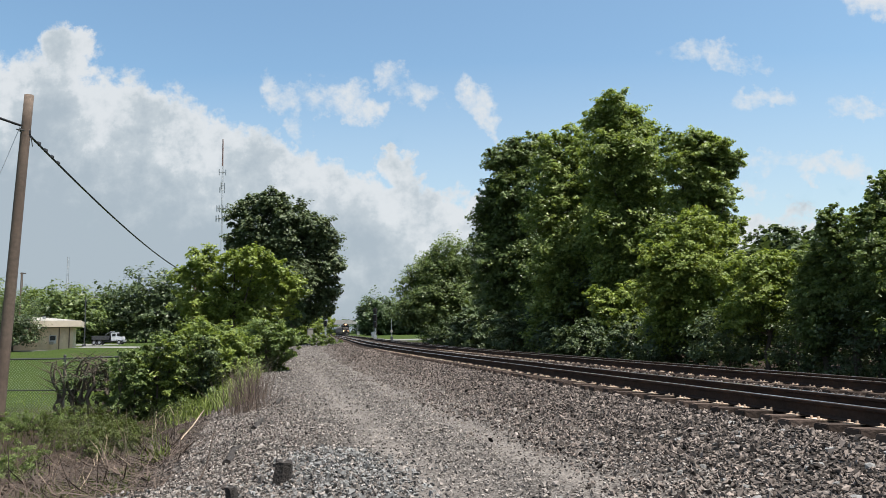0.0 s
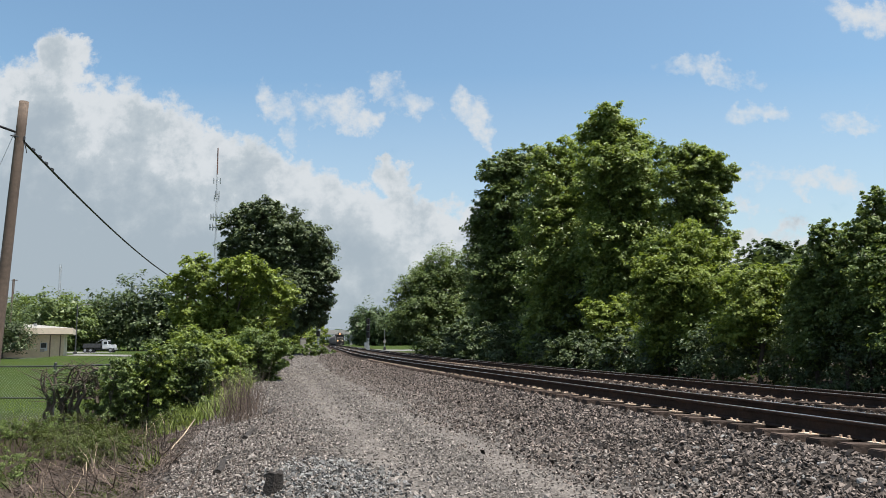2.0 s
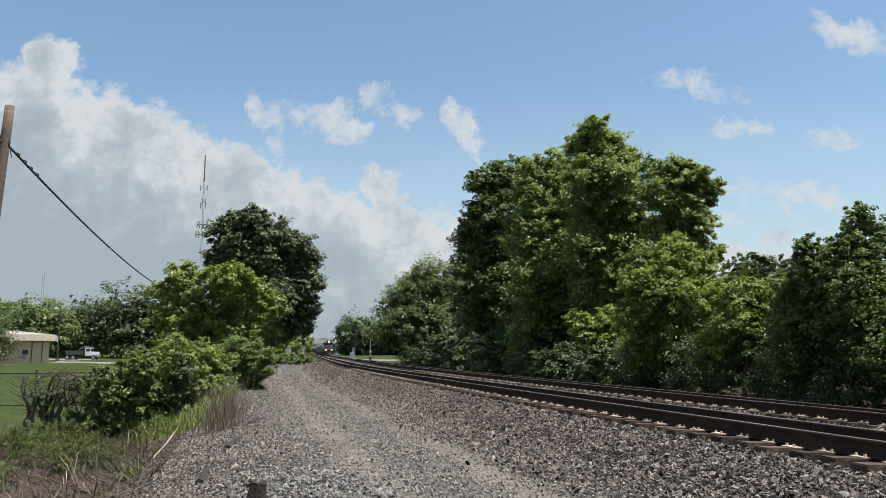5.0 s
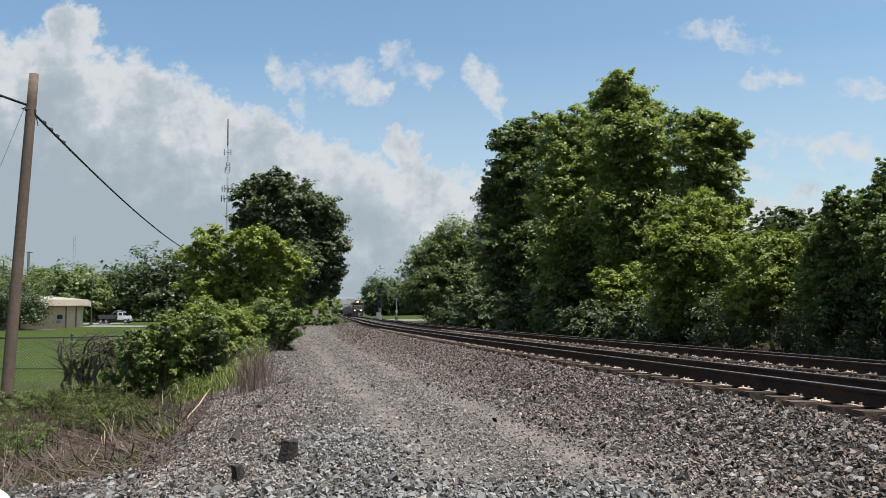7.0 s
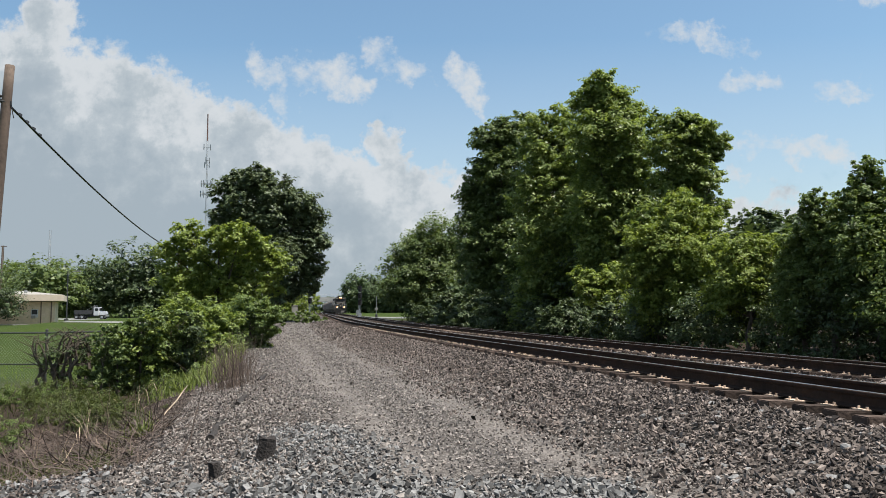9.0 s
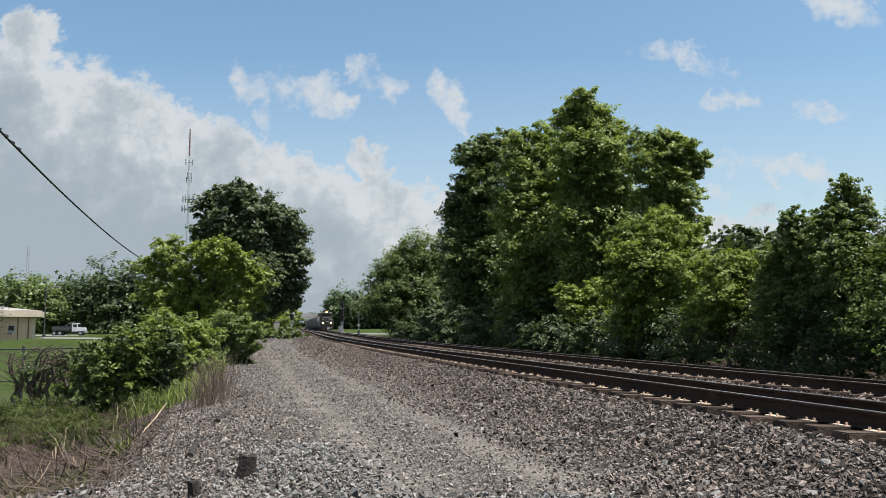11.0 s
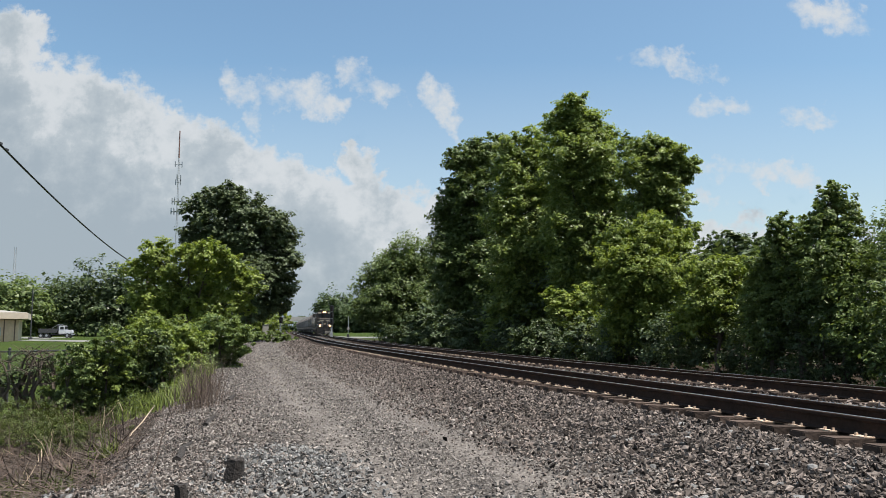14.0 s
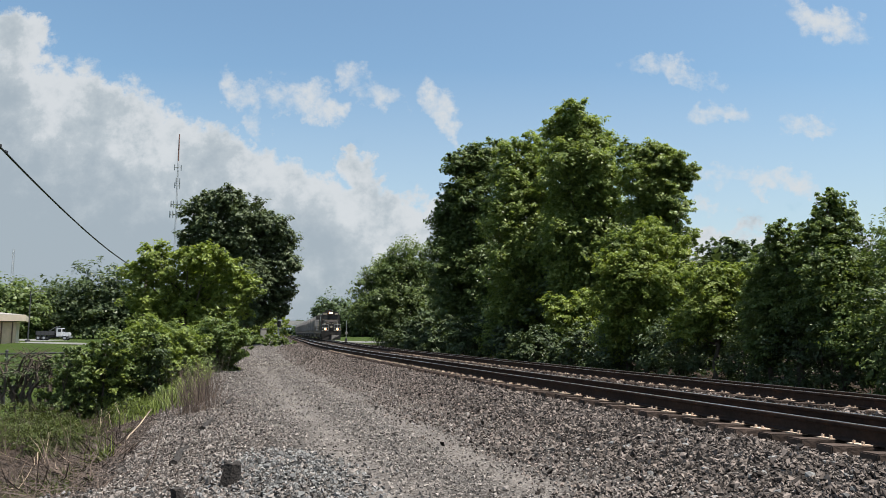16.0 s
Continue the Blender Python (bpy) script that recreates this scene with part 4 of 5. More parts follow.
def build_fence():
    fence = empty("chain_link_fence", pose(0, 0, 0), "grey chain-link fence overgrown with vines along the lawn", "fence")
    a, b = Vector((-30.0, 24.6, 0)), Vector((-9.6, 21.6, 0))
    n = 7
    top_pts = []
    for i in range(n + 1):
        p = a.lerp(b, i / n)
        z = ground_z(p.x, p.y) if p.x < -9.5 else -0.8
        bm = bmesh.new()
        rod(bm, (p.x, p.y, z - 0.1), (p.x, p.y, z + 1.82), 0.036, sides=10)
        bmesh.ops.create_uvsphere(bm, u_segments=8, v_segments=5, radius=0.045, matrix=Matrix.Translation((p.x, p.y, z + 1.84)))
        part("post", bm, DARKSTEEL, fence)
        top_pts.append((p.x, p.y, z + 1.76))
    for off, r in ((0, 0.024), (-0.92, 0.02)):
        for p, q in zip(top_pts, top_pts[1:]):
            part("rail", one(rod, (p[0], p[1], p[2] + off), (q[0], q[1], q[2] + off), r, sides=8), DARKSTEEL, fence)
    # woven wire: two sets of slanting strands
    verts, faces = [], []
    for p, q in zip(top_pts, top_pts[1:]):
        p, q = Vector(p), Vector(q)
        w = (q - p).length
        d = (q - p) / w
        step, h, r = 0.10, 1.72, 0.0026
        m = int((w + h) / step)
        for sgn in (1, -1):
            for k in range(m):
                x0 = k * step - h
                lo, hi = max(0, -x0) , min(h, w - x0)
                if hi - lo < 0.02:
                    continue
                A = p + d * ((x0 + lo) if sgn > 0 else w - (x0 + lo)) + Vector((0, 0, -h + lo))
                B = p + d * ((x0 + hi) if sgn > 0 else w - (x0 + hi)) + Vector((0, 0, -h + hi))
                e = Vector((0, 0, r))
                g = Vector((0, r, 0))
                i0 = len(verts)
                verts += [A + e, A - e, B - e, B + e, A + g, A - g, B - g, B + g]
                faces += [(i0, i0 + 1, i0 + 2, i0 + 3), (i0 + 4, i0 + 5, i0 + 6, i0 + 7)]
    ob = new("wire_mesh", mesh_of("wire_mesh", [tuple(v) for v in verts], faces, (GALV,)))
    ob.parent = fence
    tagged(ob, "diamond-woven steel wire")


build_fence()


def strands(name, n, place, length, lean, r, mat, label, category, seed, curl=0.25, lying=False):
    """Thin bent stalks, each two tapering three-sided pieces, joined."""
    rg = np.random.default_rng(seed)
    base = place(rg, n)
    L = length * rg.uniform(0.5, 1.3, n)
    az = rg.uniform(0, 2 * math.pi, n)
    tilt = np.abs(rg.normal(0, lean, n))
    if lying:
        tilt = math.pi / 2 - np.abs(rg.normal(0, lean, n))
    d = np.stack([np.sin(tilt) * np.cos(az), np.sin(tilt) * np.sin(az), np.cos(tilt)], 1)
    mid = base + d * L[:, None] * 0.55
    d2 = d + rg.normal(0, curl, (n, 3))
    tip = mid + d2 * L[:, None] * 0.45
    k = np.array([[1, 0, 0], [-0.5, 0.8, 0.2], [-0.5, -0.8, -0.2]])
    rr = r * rg.uniform(0.6, 1.5, n)[:, None, None]
    v = np.concatenate([base[:, None] + k * rr, mid[:, None] + k * rr * 0.8, tip[:, None] + k * rr * 0.25], 1)
    f = []
    for j in range(2):
        for i in range(3):
            f.append([3 * j + i, 3 * j + (i + 1) % 3, 3 * j + 3 + (i + 1) % 3, 3 * j + 3 + i])
    faces = (np.array(f)[None] + 9 * np.arange(n)[:, None, None]).reshape(-1, 4)
    ob = new(name, mesh_of(name, v.reshape(-1, 3), faces, (mat,)))
    return tagged(ob, label, category, kind="stuff")


def on_ground(x0, x1, y0, y1, sink=0.02, keep=None):
    def place(rg, n):
        x, y = rg.uniform(x0, x1, n), rg.uniform(y0, y1, n)
        if keep is not None:
            for _ in range(8):
                bad = ~keep(x, y)
                x[bad], y[bad] = rg.uniform(x0, x1, bad.sum()), rg.uniform(y0, y1, bad.sum())
        return np.stack([x, y, height(x, y)[0] - sink], 1)
    return place


def near_line(s0, s1, u0, u1):
    def place(rg, n):
        s, u = rg.uniform(s0, s1, n), rg.uniform(u0, u1, n)
        x, y = line(s, u)
        return np.stack([x, y, height(x, y)[0] - 0.02], 1)
    return place


def build_ditch():
    strands("dead_stalks", 2600, near_line(2, 14, -11.8, -8.4), 0.5, 0.12, 0.0055, DRY, "dead straw-coloured stalks and broken brush in the ditch", "dead brush", 31, 0.25, True)
    strands("dead_stalks", 420, near_line(1, 12, -10.2, -8.4), 0.7, 0.12, 0.008, TWIG, "dead grey-brown branches strewn on the slope", "dead brush", 32, 0.2, True)
    strands("dead_stalks", 60, near_line(5, 14, -10.6, -9.2), 0.55, 0.9, 0.005, PALEWOOD, "bare bleached twigs tangled under the hedge", "dead brush", 33, 0.4)
    # reddish bare-twigged bush on the shoulder of the bank

    def clump(cx, cy, r):
        def place(rg, n):
            x, y = cx + rg.normal(0, r, n), cy + rg.normal(0, r, n)
            return np.stack([x, y, height(x, y)[0] - 0.02], 1)
        return place
    red = material("reddish_dry_stem", (0.085, 0.060, 0.047), 0.9, grain=15, spread=0.3, island=0.6)
    strands("dry_bush", 260, clump(-5.2, 16.3, 0.25), 0.95, 0.38, 0.003, red, "bare reddish-brown upright bush on the gravel shoulder", "bush", 34, 0.2)
    strands("dry_bush", 200, clump(-5.9, 18.6, 0.22), 0.85, 0.4, 0.0035, red, "bare reddish-brown upright bush on the gravel shoulder", "bush", 35, 0.2)
    strands("grass", 8000, near_line(13, 45, -9.6, -7.6), 0.36, 0.45, 0.009, LEAF_BRIGHT, "long green grass along the shoulder of the bank", "grass", 36, 0.35)
    strands("grass", 900, on_ground(-13.5, -8.5, 14, 21), 0.28, 0.5, 0.006, LEAF_YELLOW, "short yellow-green grass in the ditch", "grass", 37, 0.35)
    strands("grass", 1500, near_line(3.2, 7, -10.8, -9.0), 0.16, 0.6, 0.005, LEAF_YELLOW, "short yellow-green grass in the ditch", "grass", 38, 0.35)
    strands("grass", 2500, on_ground(-34, -10, 21.5, 34), 0.12, 0.6, 0.008, LEAF_BRIGHT, "mown green lawn behind the fence", "grass", 39, 0.35)
    low = lambda x, y: height(x, y)[0] < -0.3
    strands("dead_stalks", 1100, on_ground(-8.2, -3.8, 9.0, 13.8, keep=low), 0.75, 0.22, 0.011, TWIG, "heaped broken brown brush stems in the ditch", "dead brush", 41, 0.25, True)
    strands("dead_stalks", 2200, on_ground(-9.0, -3.6, 8.6, 14.5, keep=low), 0.42, 0.25, 0.005, DRY, "flattened straw among the brush stems", "dead brush", 42, 0.3, True)
    strands("dead_stalks", 160, on_ground(-9.5, -5.0, 9.5, 17.0, keep=low), 0.7, 0.5, 0.006, TWIG, "dead brown stems standing in the ditch", "dead brush", 43, 0.35)
    strands("grass", 1600, on_ground(-7.2, -4.6, 7.6, 10.4, keep=low), 0.16, 0.5, 0.004, LEAF_YELLOW, "short yellow-green grass at the foot of the stones", "grass", 44, 0.35)
    # strap-leaved plant
    strands("strap_leaf_plant", 60, clump(-5.4, 12.3, 0.09), 0.27, 0.6, 0.010, LEAF_BRIGHT, "clump of strap-shaped green leaves on the slope", "plant", 40, 0.5)
    # vine-hung dead stems standing in the fence
    snag = empty("vine_covered_stems", pose(0, 0, 0), "dark twisted dead stems overgrown with vines at the fence", "dead tree")
    rnd = random.Random(4)
    for cx, cy in ((-12.1, 21.4), (-11.75, 21.5), (-11.2, 21.5), (-10.95, 21.6)):
        bm = bmesh.new()
        z = ground_z(cx, cy)
        for j in range(5):
            p = Vector((cx + rnd.uniform(-0.12, 0.12), cy, z - 0.05))
            for k in range(7):
                q = p + Vector((rnd.uniform(-0.14, 0.14), rnd.uniform(-0.1, 0.1), rnd.uniform(0.18, 0.30)))
                rod(bm, p, q, 0.062 * (1 - k / 10), 0.062 * (1 - (k + 1) / 10), 6, False)
                for _ in range(2 if k > 2 else 0):
                    e = q + Vector((rnd.uniform(-0.7, 0.7), rnd.uniform(-0.3, 0.3), rnd.uniform(0.0, 0.35)))
                    rod(bm, q, e, 0.016, 0.004, 5, False)
                p = q
        part("stem", bm, BARK, snag)
        b = [(cx, cy, z + 1.35, 0.42, 0.35, 0.42), (cx, cy, z + 0.75, 0.22, 0.25, 0.6)]
        cr = new("vine", crown_mesh("vine", b, 650, 0.075, LEAF_DARK, 60 + int(cx * 10) % 17, 0.35, inner=0.2))
        cr.parent = snag
    # timber ends standing out of the bank
    for x, y, w, h, lean, label in ((-2.20, 8.05, 0.085, 0.23, 10, "charred stump of an old timber post in the gravel"), (-2.41, 7.16, 0.05, 0.16, -8, "short rotten timber stub in the gravel")):
        bm = bmesh.new()
        n = 11
        rnd = random.Random(int(h * 100))
        rings = []
        for k, f in enumerate((-0.4, 0.0, 0.5, 0.9, 1.0)):
            rings.append([bm.verts.new((w * (1 + 0.16 * math.sin(2.1 * i + k)) * math.cos(6.2832 * i / n), w * 0.8 * math.sin(6.2832 * i / n) * (1 + 0.1 * math.sin(3.3 * i)), h * f + (rnd.uniform(-0.015, 0.02) if k == 4 else 0))) for i in range(n)])
        for k in range(4):
            for i in range(n):
                bm.faces.new((rings[k][i], rings[k][(i + 1) % n], rings[k + 1][(i + 1) % n], rings[k + 1][i]))
        bm.faces.new(rings[-1])
        ob = part("stump", bm, ROTWOOD_AND_SHADE)
        ob.matrix_world = pose(x, y, ground_z(x, y), 0, lean, 20)
        tagged(ob, label, "stump")
    # dark strips standing in for shadowed erosion steps in the gravel, and sticks
    for x, y, L, rz, rx, r, mat, name, label in (
            (-4.0, 12.9, 0.8, 98, 1, 0.06, ROTWOOD_AND_SHADE, "shaded_step", "dark strip standing in for a shaded step in the gravel"), (-3.42, 9.9, 1.3, 100, 1, 0.06, ROTWOOD_AND_SHADE, "shaded_step", "dark strip standing in for a shaded step in the gravel"),
            (-4.85, 17.2, 0.8, 95, 1, 0.06, ROTWOOD_AND_SHADE, "shaded_step", "dark strip standing in for a shaded step in the gravel"),
            (-5.75, 14.1, 0.75, 65, 38, 0.014, PALEWOOD, "broken_stick", "bleached broken stick poking out of the brush"), (-5.0, 12.4, 0.8, 55, 14, 0.008, TWIG, "broken_stick", "bleached bent branch on the slope"),
            (-3.4, 8.9, 0.9, 75, 62, 0.009, TWIG, "broken_stick", "thin dead stem standing out of the gravel")):
        bm = bmesh.new()
        p = Vector((0, 0, 0))
        rnd = random.Random(int(L * 100))
        for k in range(4):
            q = p + Vector((L / 4, rnd.uniform(-0.05, 0.05) * L, rnd.uniform(-0.02, 0.04) * L))
            rod(bm, p, q, r * (1 - 0.12 * k), r * (1 - 0.12 * (k + 1)), 7)
            p = q
        ob = part(name, bm, mat)
        ob.matrix_world = pose(x, y, ground_z(x, y) + (0.012 if name == "shaded_step" else 0.01), 0, -rx, rz)
        tagged(ob, label, "wood")
    # unidentified white rounded shape, taken for a car hood corner, beside the camera
    bm = bmesh.new()
    bmesh.ops.create_uvsphere(bm, u_segments=32, v_segments=20, radius=1.0)
    for v in bm.verts:
        c = v.co
        v.co = (0.52 * math.copysign(abs(c.x) ** 0.6, c.x), 0.42 * math.copysign(abs(c.y) ** 0.6, c.y), 0.26 * math.copysign(abs(c.z) ** 0.6, c.z))
    ob = part("white_rounded_body", bm, WHITEPAINT, smooth=True)
    ob.matrix_world = pose(-4.62, 6.32, ground_z(-4.62, 6.32) - 0.10, 0, 0, -38)
    tagged(ob, "smooth white rounded body lying on the stones", "tub")
    bm = bmesh.new()
    box(bm, 0, 0, 0, 0.45, 0.16, 0.035, 0.006)
    ob = part("plank", bm, RUSTBOARD)
    ob.matrix_world = pose(-4.95, 7.35, ground_z(-4.95, 7.35) + 0.10, 4, 8, -20)
    tagged(ob, "short rust-brown plank lying on the stones", "plank")


build_ditch()


# ---- far left: building, truck, lamps, masts ----
def build_building():
    x1, y1 = -64.2, 115.0
    z = ground_z(-66, 114) - 0.05
    w, dp, h = 24.0, 13.0, 3.55
    ob = empty("low_building", pose(x1, y1, z, 0, 0, 27), "low beige stucco building with a flat overhanging roof", "building")
    bm = bmesh.new()
    t = 0.3
    box(bm, -w / 2, t / 2, h / 2 - 0.15, w, t, h + 0.3)
    box(bm, -w / 2, dp - t / 2, h / 2 - 0.15, w, t, h + 0.3)
    box(bm, -t / 2, dp / 2, h / 2 - 0.15, t - 0.01, dp - 2 * t, h + 0.3)
    box(bm, -w + t / 2, dp / 2, h / 2 - 0.15, t - 0.01, dp - 2 * t, h + 0.3)
    part("wall", bm, WALLPAINT, ob)
    part("fascia", one(box, -w / 2, dp / 2, h + 0.55, w + 2.4, dp + 2.4, 0.95, 0.03), TRIMPAINT, ob, "tan metal fascia")
    bm = bmesh.new()
    vs = [bm.verts.new(c) for c in ((-w - 1.1, -1.1, h + 1.04), (1.1, -1.1, h + 1.04), (1.1, dp + 1.1, h + 1.04), (-w - 1.1, dp + 1.1, h + 1.04), (-w + 5, dp / 2, h + 1.75), (-5, dp / 2, h + 1.75))]
    for f in ((0, 1, 5, 4), (1, 2, 5), (2, 3, 4, 5), (3, 0, 4), (3, 2, 1, 0)):
        bm.faces.new([vs[i] for i in f])
    part("roof", bm, ROOFWHITE, ob, "pale low-pitched roof")
    for px in (-7.5, -4.2):
        part("roof_vent", one(rod, (px, 2.4, h + 1.2), (px, 2.4, h + 1.8), 0.22, 0.25, 10), GALV, ob)
    for px in (-0.5, -1.9, -9.8):
        part("downpipe", one(box, px, -0.07, h / 2, 0.16, 0.12, h, 0.02), BROWNTRIM, ob)
    wn = part("window", one(box, -2.75, -0.03, 1.75, 0.95, 0.10, 1.25, 0.01), WHITEPAINT, ob, "white-framed window")
    part("pane", one(box, -2.75, -0.10, 1.95, 0.75, 0.04, 0.7), GLASS, wn)
    part("air_conditioner", one(box, -2.9, -0.25, 1.2, 0.6, 0.45, 0.45, 0.03), ROOFWHITE, ob)
    part("wall_lamp", one(box, -5.6, -0.15, 2.9, 0.25, 0.3, 0.2, 0.03), GALV, ob)
    part("bin", one(box, 1.6, 0.6, 0.45, 0.6, 0.6, 0.9, 0.05), DARKSTEEL, ob)
    # paved yard in front
    verts, faces = [], []
    n = 40
    for i in range(n + 1):
        for yy in (106.0, 112.0):
            xx = -110 + 66 * i / n
            verts.append((xx, yy + 0.35 * max(0, -75 - xx) * 0 + (xx + 62) * -0.25 * (xx > -62), 0))
    verts = [(a, b, ground_z(a, b) + 0.05) for a, b, _ in verts]
    faces = [(2 * i, 2 * i + 2, 2 * i + 3, 2 * i + 1) for i in range(n)]
    tagged(new("pavement", mesh_of("pavement", verts, faces, (ASPHALT,))), "pale paved drive before the low building", "pavement", kind="structure")
    verts = []
    for i in range(n + 1):
        for yy in (158.0, 182.0):
            xx = -125 + 75 * i / n
            verts.append((xx, yy, ground_z(xx, yy) + 0.06))
    tagged(new("pavement", mesh_of("pavement", verts, faces, (ASPHALT,))), "pale parking yard beneath the dump truck", "pavement", kind="structure")


build_building()


def wheel(parent, x, y, z, r, w):
    t = part("tyre", one(rod, (x, y - w / 2, z), (x, y + w / 2, z), r, r, 20), RUBBER, parent)
    part("rim", one(rod, (x, y - w / 2 - 0.02, z), (x, y + w / 2 + 0.02, z), r * 0.55, r * 0.55, 14), GALV, t)


def build_truck():
    ob = empty("dump_truck", pose(-86.4, 170, ground_z(-86.4, 170) + 0.06, 0, 0, 8), "parked dump truck with a white cab and black bed", "truck")
    part("chassis", one(box, 0, 0, 0.75, 7.0, 0.9, 0.25, 0.02), DARKSTEEL, ob)
    bm = bmesh.new()
    box(bm, -1.5, 0, 1.55, 3.9, 2.3, 0.95, 0.05)
    for i in range(5):
        box(bm, -3.2 + i * 0.85, -1.17, 1.55, 0.1, 0.06, 0.9)
    box(bm, 0.55, 0, 2.2, 0.12, 2.3, 1.4, 0.03)
    part("dump_bed", bm, DARKSTEEL, ob, "black ribbed steel dump bed")
    bm = bmesh.new()
    rod(bm, (-0.6, -1.1, 2.1), (0.7, -1.1, 2.95), 0.05)
    rod(bm, (0.7, -1.1, 2.95), (1.7, -1.1, 2.95), 0.05)
    part("tarp_arm", bm, GALV, ob, "grey bent tarp arm")
    bm = bmesh.new()
    box(bm, 1.35, 0, 1.75, 1.25, 2.2, 1.9, 0.12)
    cab = part("cab", bm, WHITEPAINT, ob, "white cab")
    part("window", one(box, 1.45, -1.10, 2.15, 0.75, 0.04, 0.6, 0.01), GLASS, cab)
    part("windscreen", one(box, 1.985, 0, 2.2, 0.04, 1.8, 0.65, 0.01), GLASS, cab)
    part("hood", one(box, 2.65, 0, 1.35, 1.45, 1.7, 0.85, 0.15), WHITEPAINT, ob)
    part("bumper", one(box, 3.45, 0, 0.75, 0.2, 2.2, 0.35, 0.04), GALV, ob)
    part("fender", one(box, 2.6, -0.95, 1.05, 1.2, 0.3, 0.35, 0.1), WHITEPAINT, ob)
    for x in (-2.9, -1.7, 2.6):
        for y in (-0.98, 0.98):
            wheel(ob, x, y, 0.5, 0.5, 0.3)


build_truck()


def lattice_mast(name, x, y, top, w, mat, label, step, extras=()):
    z = ground_z(x, y) - 0.1
    ob = empty(name, pose(x, y, z), label, "mast", "masts")
    H = top - z
    legs = [(w * math.cos(a), w * math.sin(a)) for a in (0.5, 2.6, 4.7)]
    for lx, ly in legs:
        part("leg", one(rod, (lx, ly, 0), (lx * 0.8, ly * 0.8, H), w * 0.16, w * 0.13, 6), mat, ob)
    bm = bmesh.new()
    k, n = 0, int(H / step)
    for k in range(n):
        f = 1 - 0.2 * k / n
        for i in range(3):
            a, b = legs[i], legs[(i + 1) % 3]
            rod(bm, (a[0] * f, a[1] * f, k * step), (b[0] * f, b[1] * f, (k + 1) * step), w * 0.075, sides=4, caps=False)
            rod(bm, (a[0] * f, a[1] * f, k * step), (b[0] * f, b[1] * f, k * step), w * 0.075, sides=4, caps=False)
    part("bracing", bm, mat, ob)
    for zz, r, cnt in extras:
        bm = bmesh.new()
        for i in range(cnt):
            a = 6.2832 * i / cnt + 0.3
            cx, cy = r * math.cos(a), r * math.sin(a)
            rod(bm, (0, 0, zz - z), (cx, cy, zz - z), 0.12, sides=5)
            box(bm, cx, cy, zz - z, 0.35, 0.35, 2.6, 0.05)
        part("antenna", bm, GALV, ob, "ring of panel antennas")
    return ob


def build_masts():
    ob = lattice_mast("radio_mast", -117.7, 330.0, 77.0, 0.42, GALV, "tall thin grey lattice radio mast with antennas", 2.2,
                      ((57.5, 2.3, 9), (53.0, 2.6, 9), (74.0, 1.4, 2), (68.0, 1.0, 3), (66.0, 1.0, 2)))
    z = ground_z(-117.7, 330.0)
    part("whip", one(rod, (0, 0, 77.0 - z), (0, 0, 89.2 - z), 0.34, 0.26, 8), REDWHITE, ob, "dark reddish top section")
    lattice_mast("radio_mast", -142.2, 250.0, 28.8, 0.45, GALV, "slender pale lattice mast behind the trees", 1.5)
    # street lamp by the drive
    def lamp(x, y, top, arm, label):
        z = ground_z(x, y)
        ob = empty("street_lamp", pose(x, y, z), label, "street lamp", "street lamps")
        part("post", one(rod, (0, 0, -0.2), (0, 0, top - z), 0.13, 0.09, 10), DARKSTEEL, ob)
        bm = bmesh.new()
        pts = [(0, 0, top - z - 0.9), (arm * 0.25, 0, top - z - 0.3), (arm * 0.6, 0, top - z), (arm, 0, top - z + 0.08)]
        for a, b in zip(pts, pts[1:]):
            rod(bm, a, b, 0.06, sides=8)
        part("arm", bm, GALV, ob)
        part("lamp_head", one(box, arm + math.copysign(0.35, arm), 0, top - z + 0.06, 0.9, 0.35, 0.18, 0.06), ROOFWHITE, ob, "pale cobra-head lantern")
    lamp(-75.9, 140, 9.0, 1.6, "dark steel street lamp beside the drive")
    lamp(-93.5, 140, 12.5, -2.2, "dark steel street lamp beyond the pole")
    # crossarm poles and a floodlight mast in the distance
    for x, y, top, arms in ((-105.6, 235, 14.6, 2), (-106.5, 250, 13.8, 2), (-131.8, 280, 21.8, 1), (-165.5, 262, 24.8, 1), (-107.7, 170, 16.6, 0)):
        z = ground_z(x, y)
        ob = empty("utility_pole", pose(x, y, z), "distant dark utility pole with crossarms above the trees", "utility pole", "utility poles")
        part("pole", one(rod, (0, 0, -0.3), (0, 0, top - z), 0.2, 0.14, 8), POLEWOOD, ob)
        for k in range(arms):
            part("crossarm", one(box, 0, 0, top - z - 0.4 - 1.6 * k, 4.2 if arms == 2 else 2.2, 0.18, 0.22, 0.02), POLEWOOD, ob)
            for px in (-1.9, -0.9, 0.9, 1.9):
                q = px if arms == 2 else px * 0.5
                part("insulator", one(rod, (q, 0, top - z - 0.3 - 1.6 * k), (q, 0, top - z + 0.05 - 1.6 * k), 0.09, 0.06, 6), GALV, ob)


build_masts()


# ---- along the line: signals, cabinet, crossing, bridge ----
SIGNALBLACK = material("black_signal_paint", (0.015, 0.015, 0.016), 0.6, grain=10, spread=0.2)
LENS = material("dark_signal_lens", (0.03, 0.01, 0.01), 0.15, spread=0)


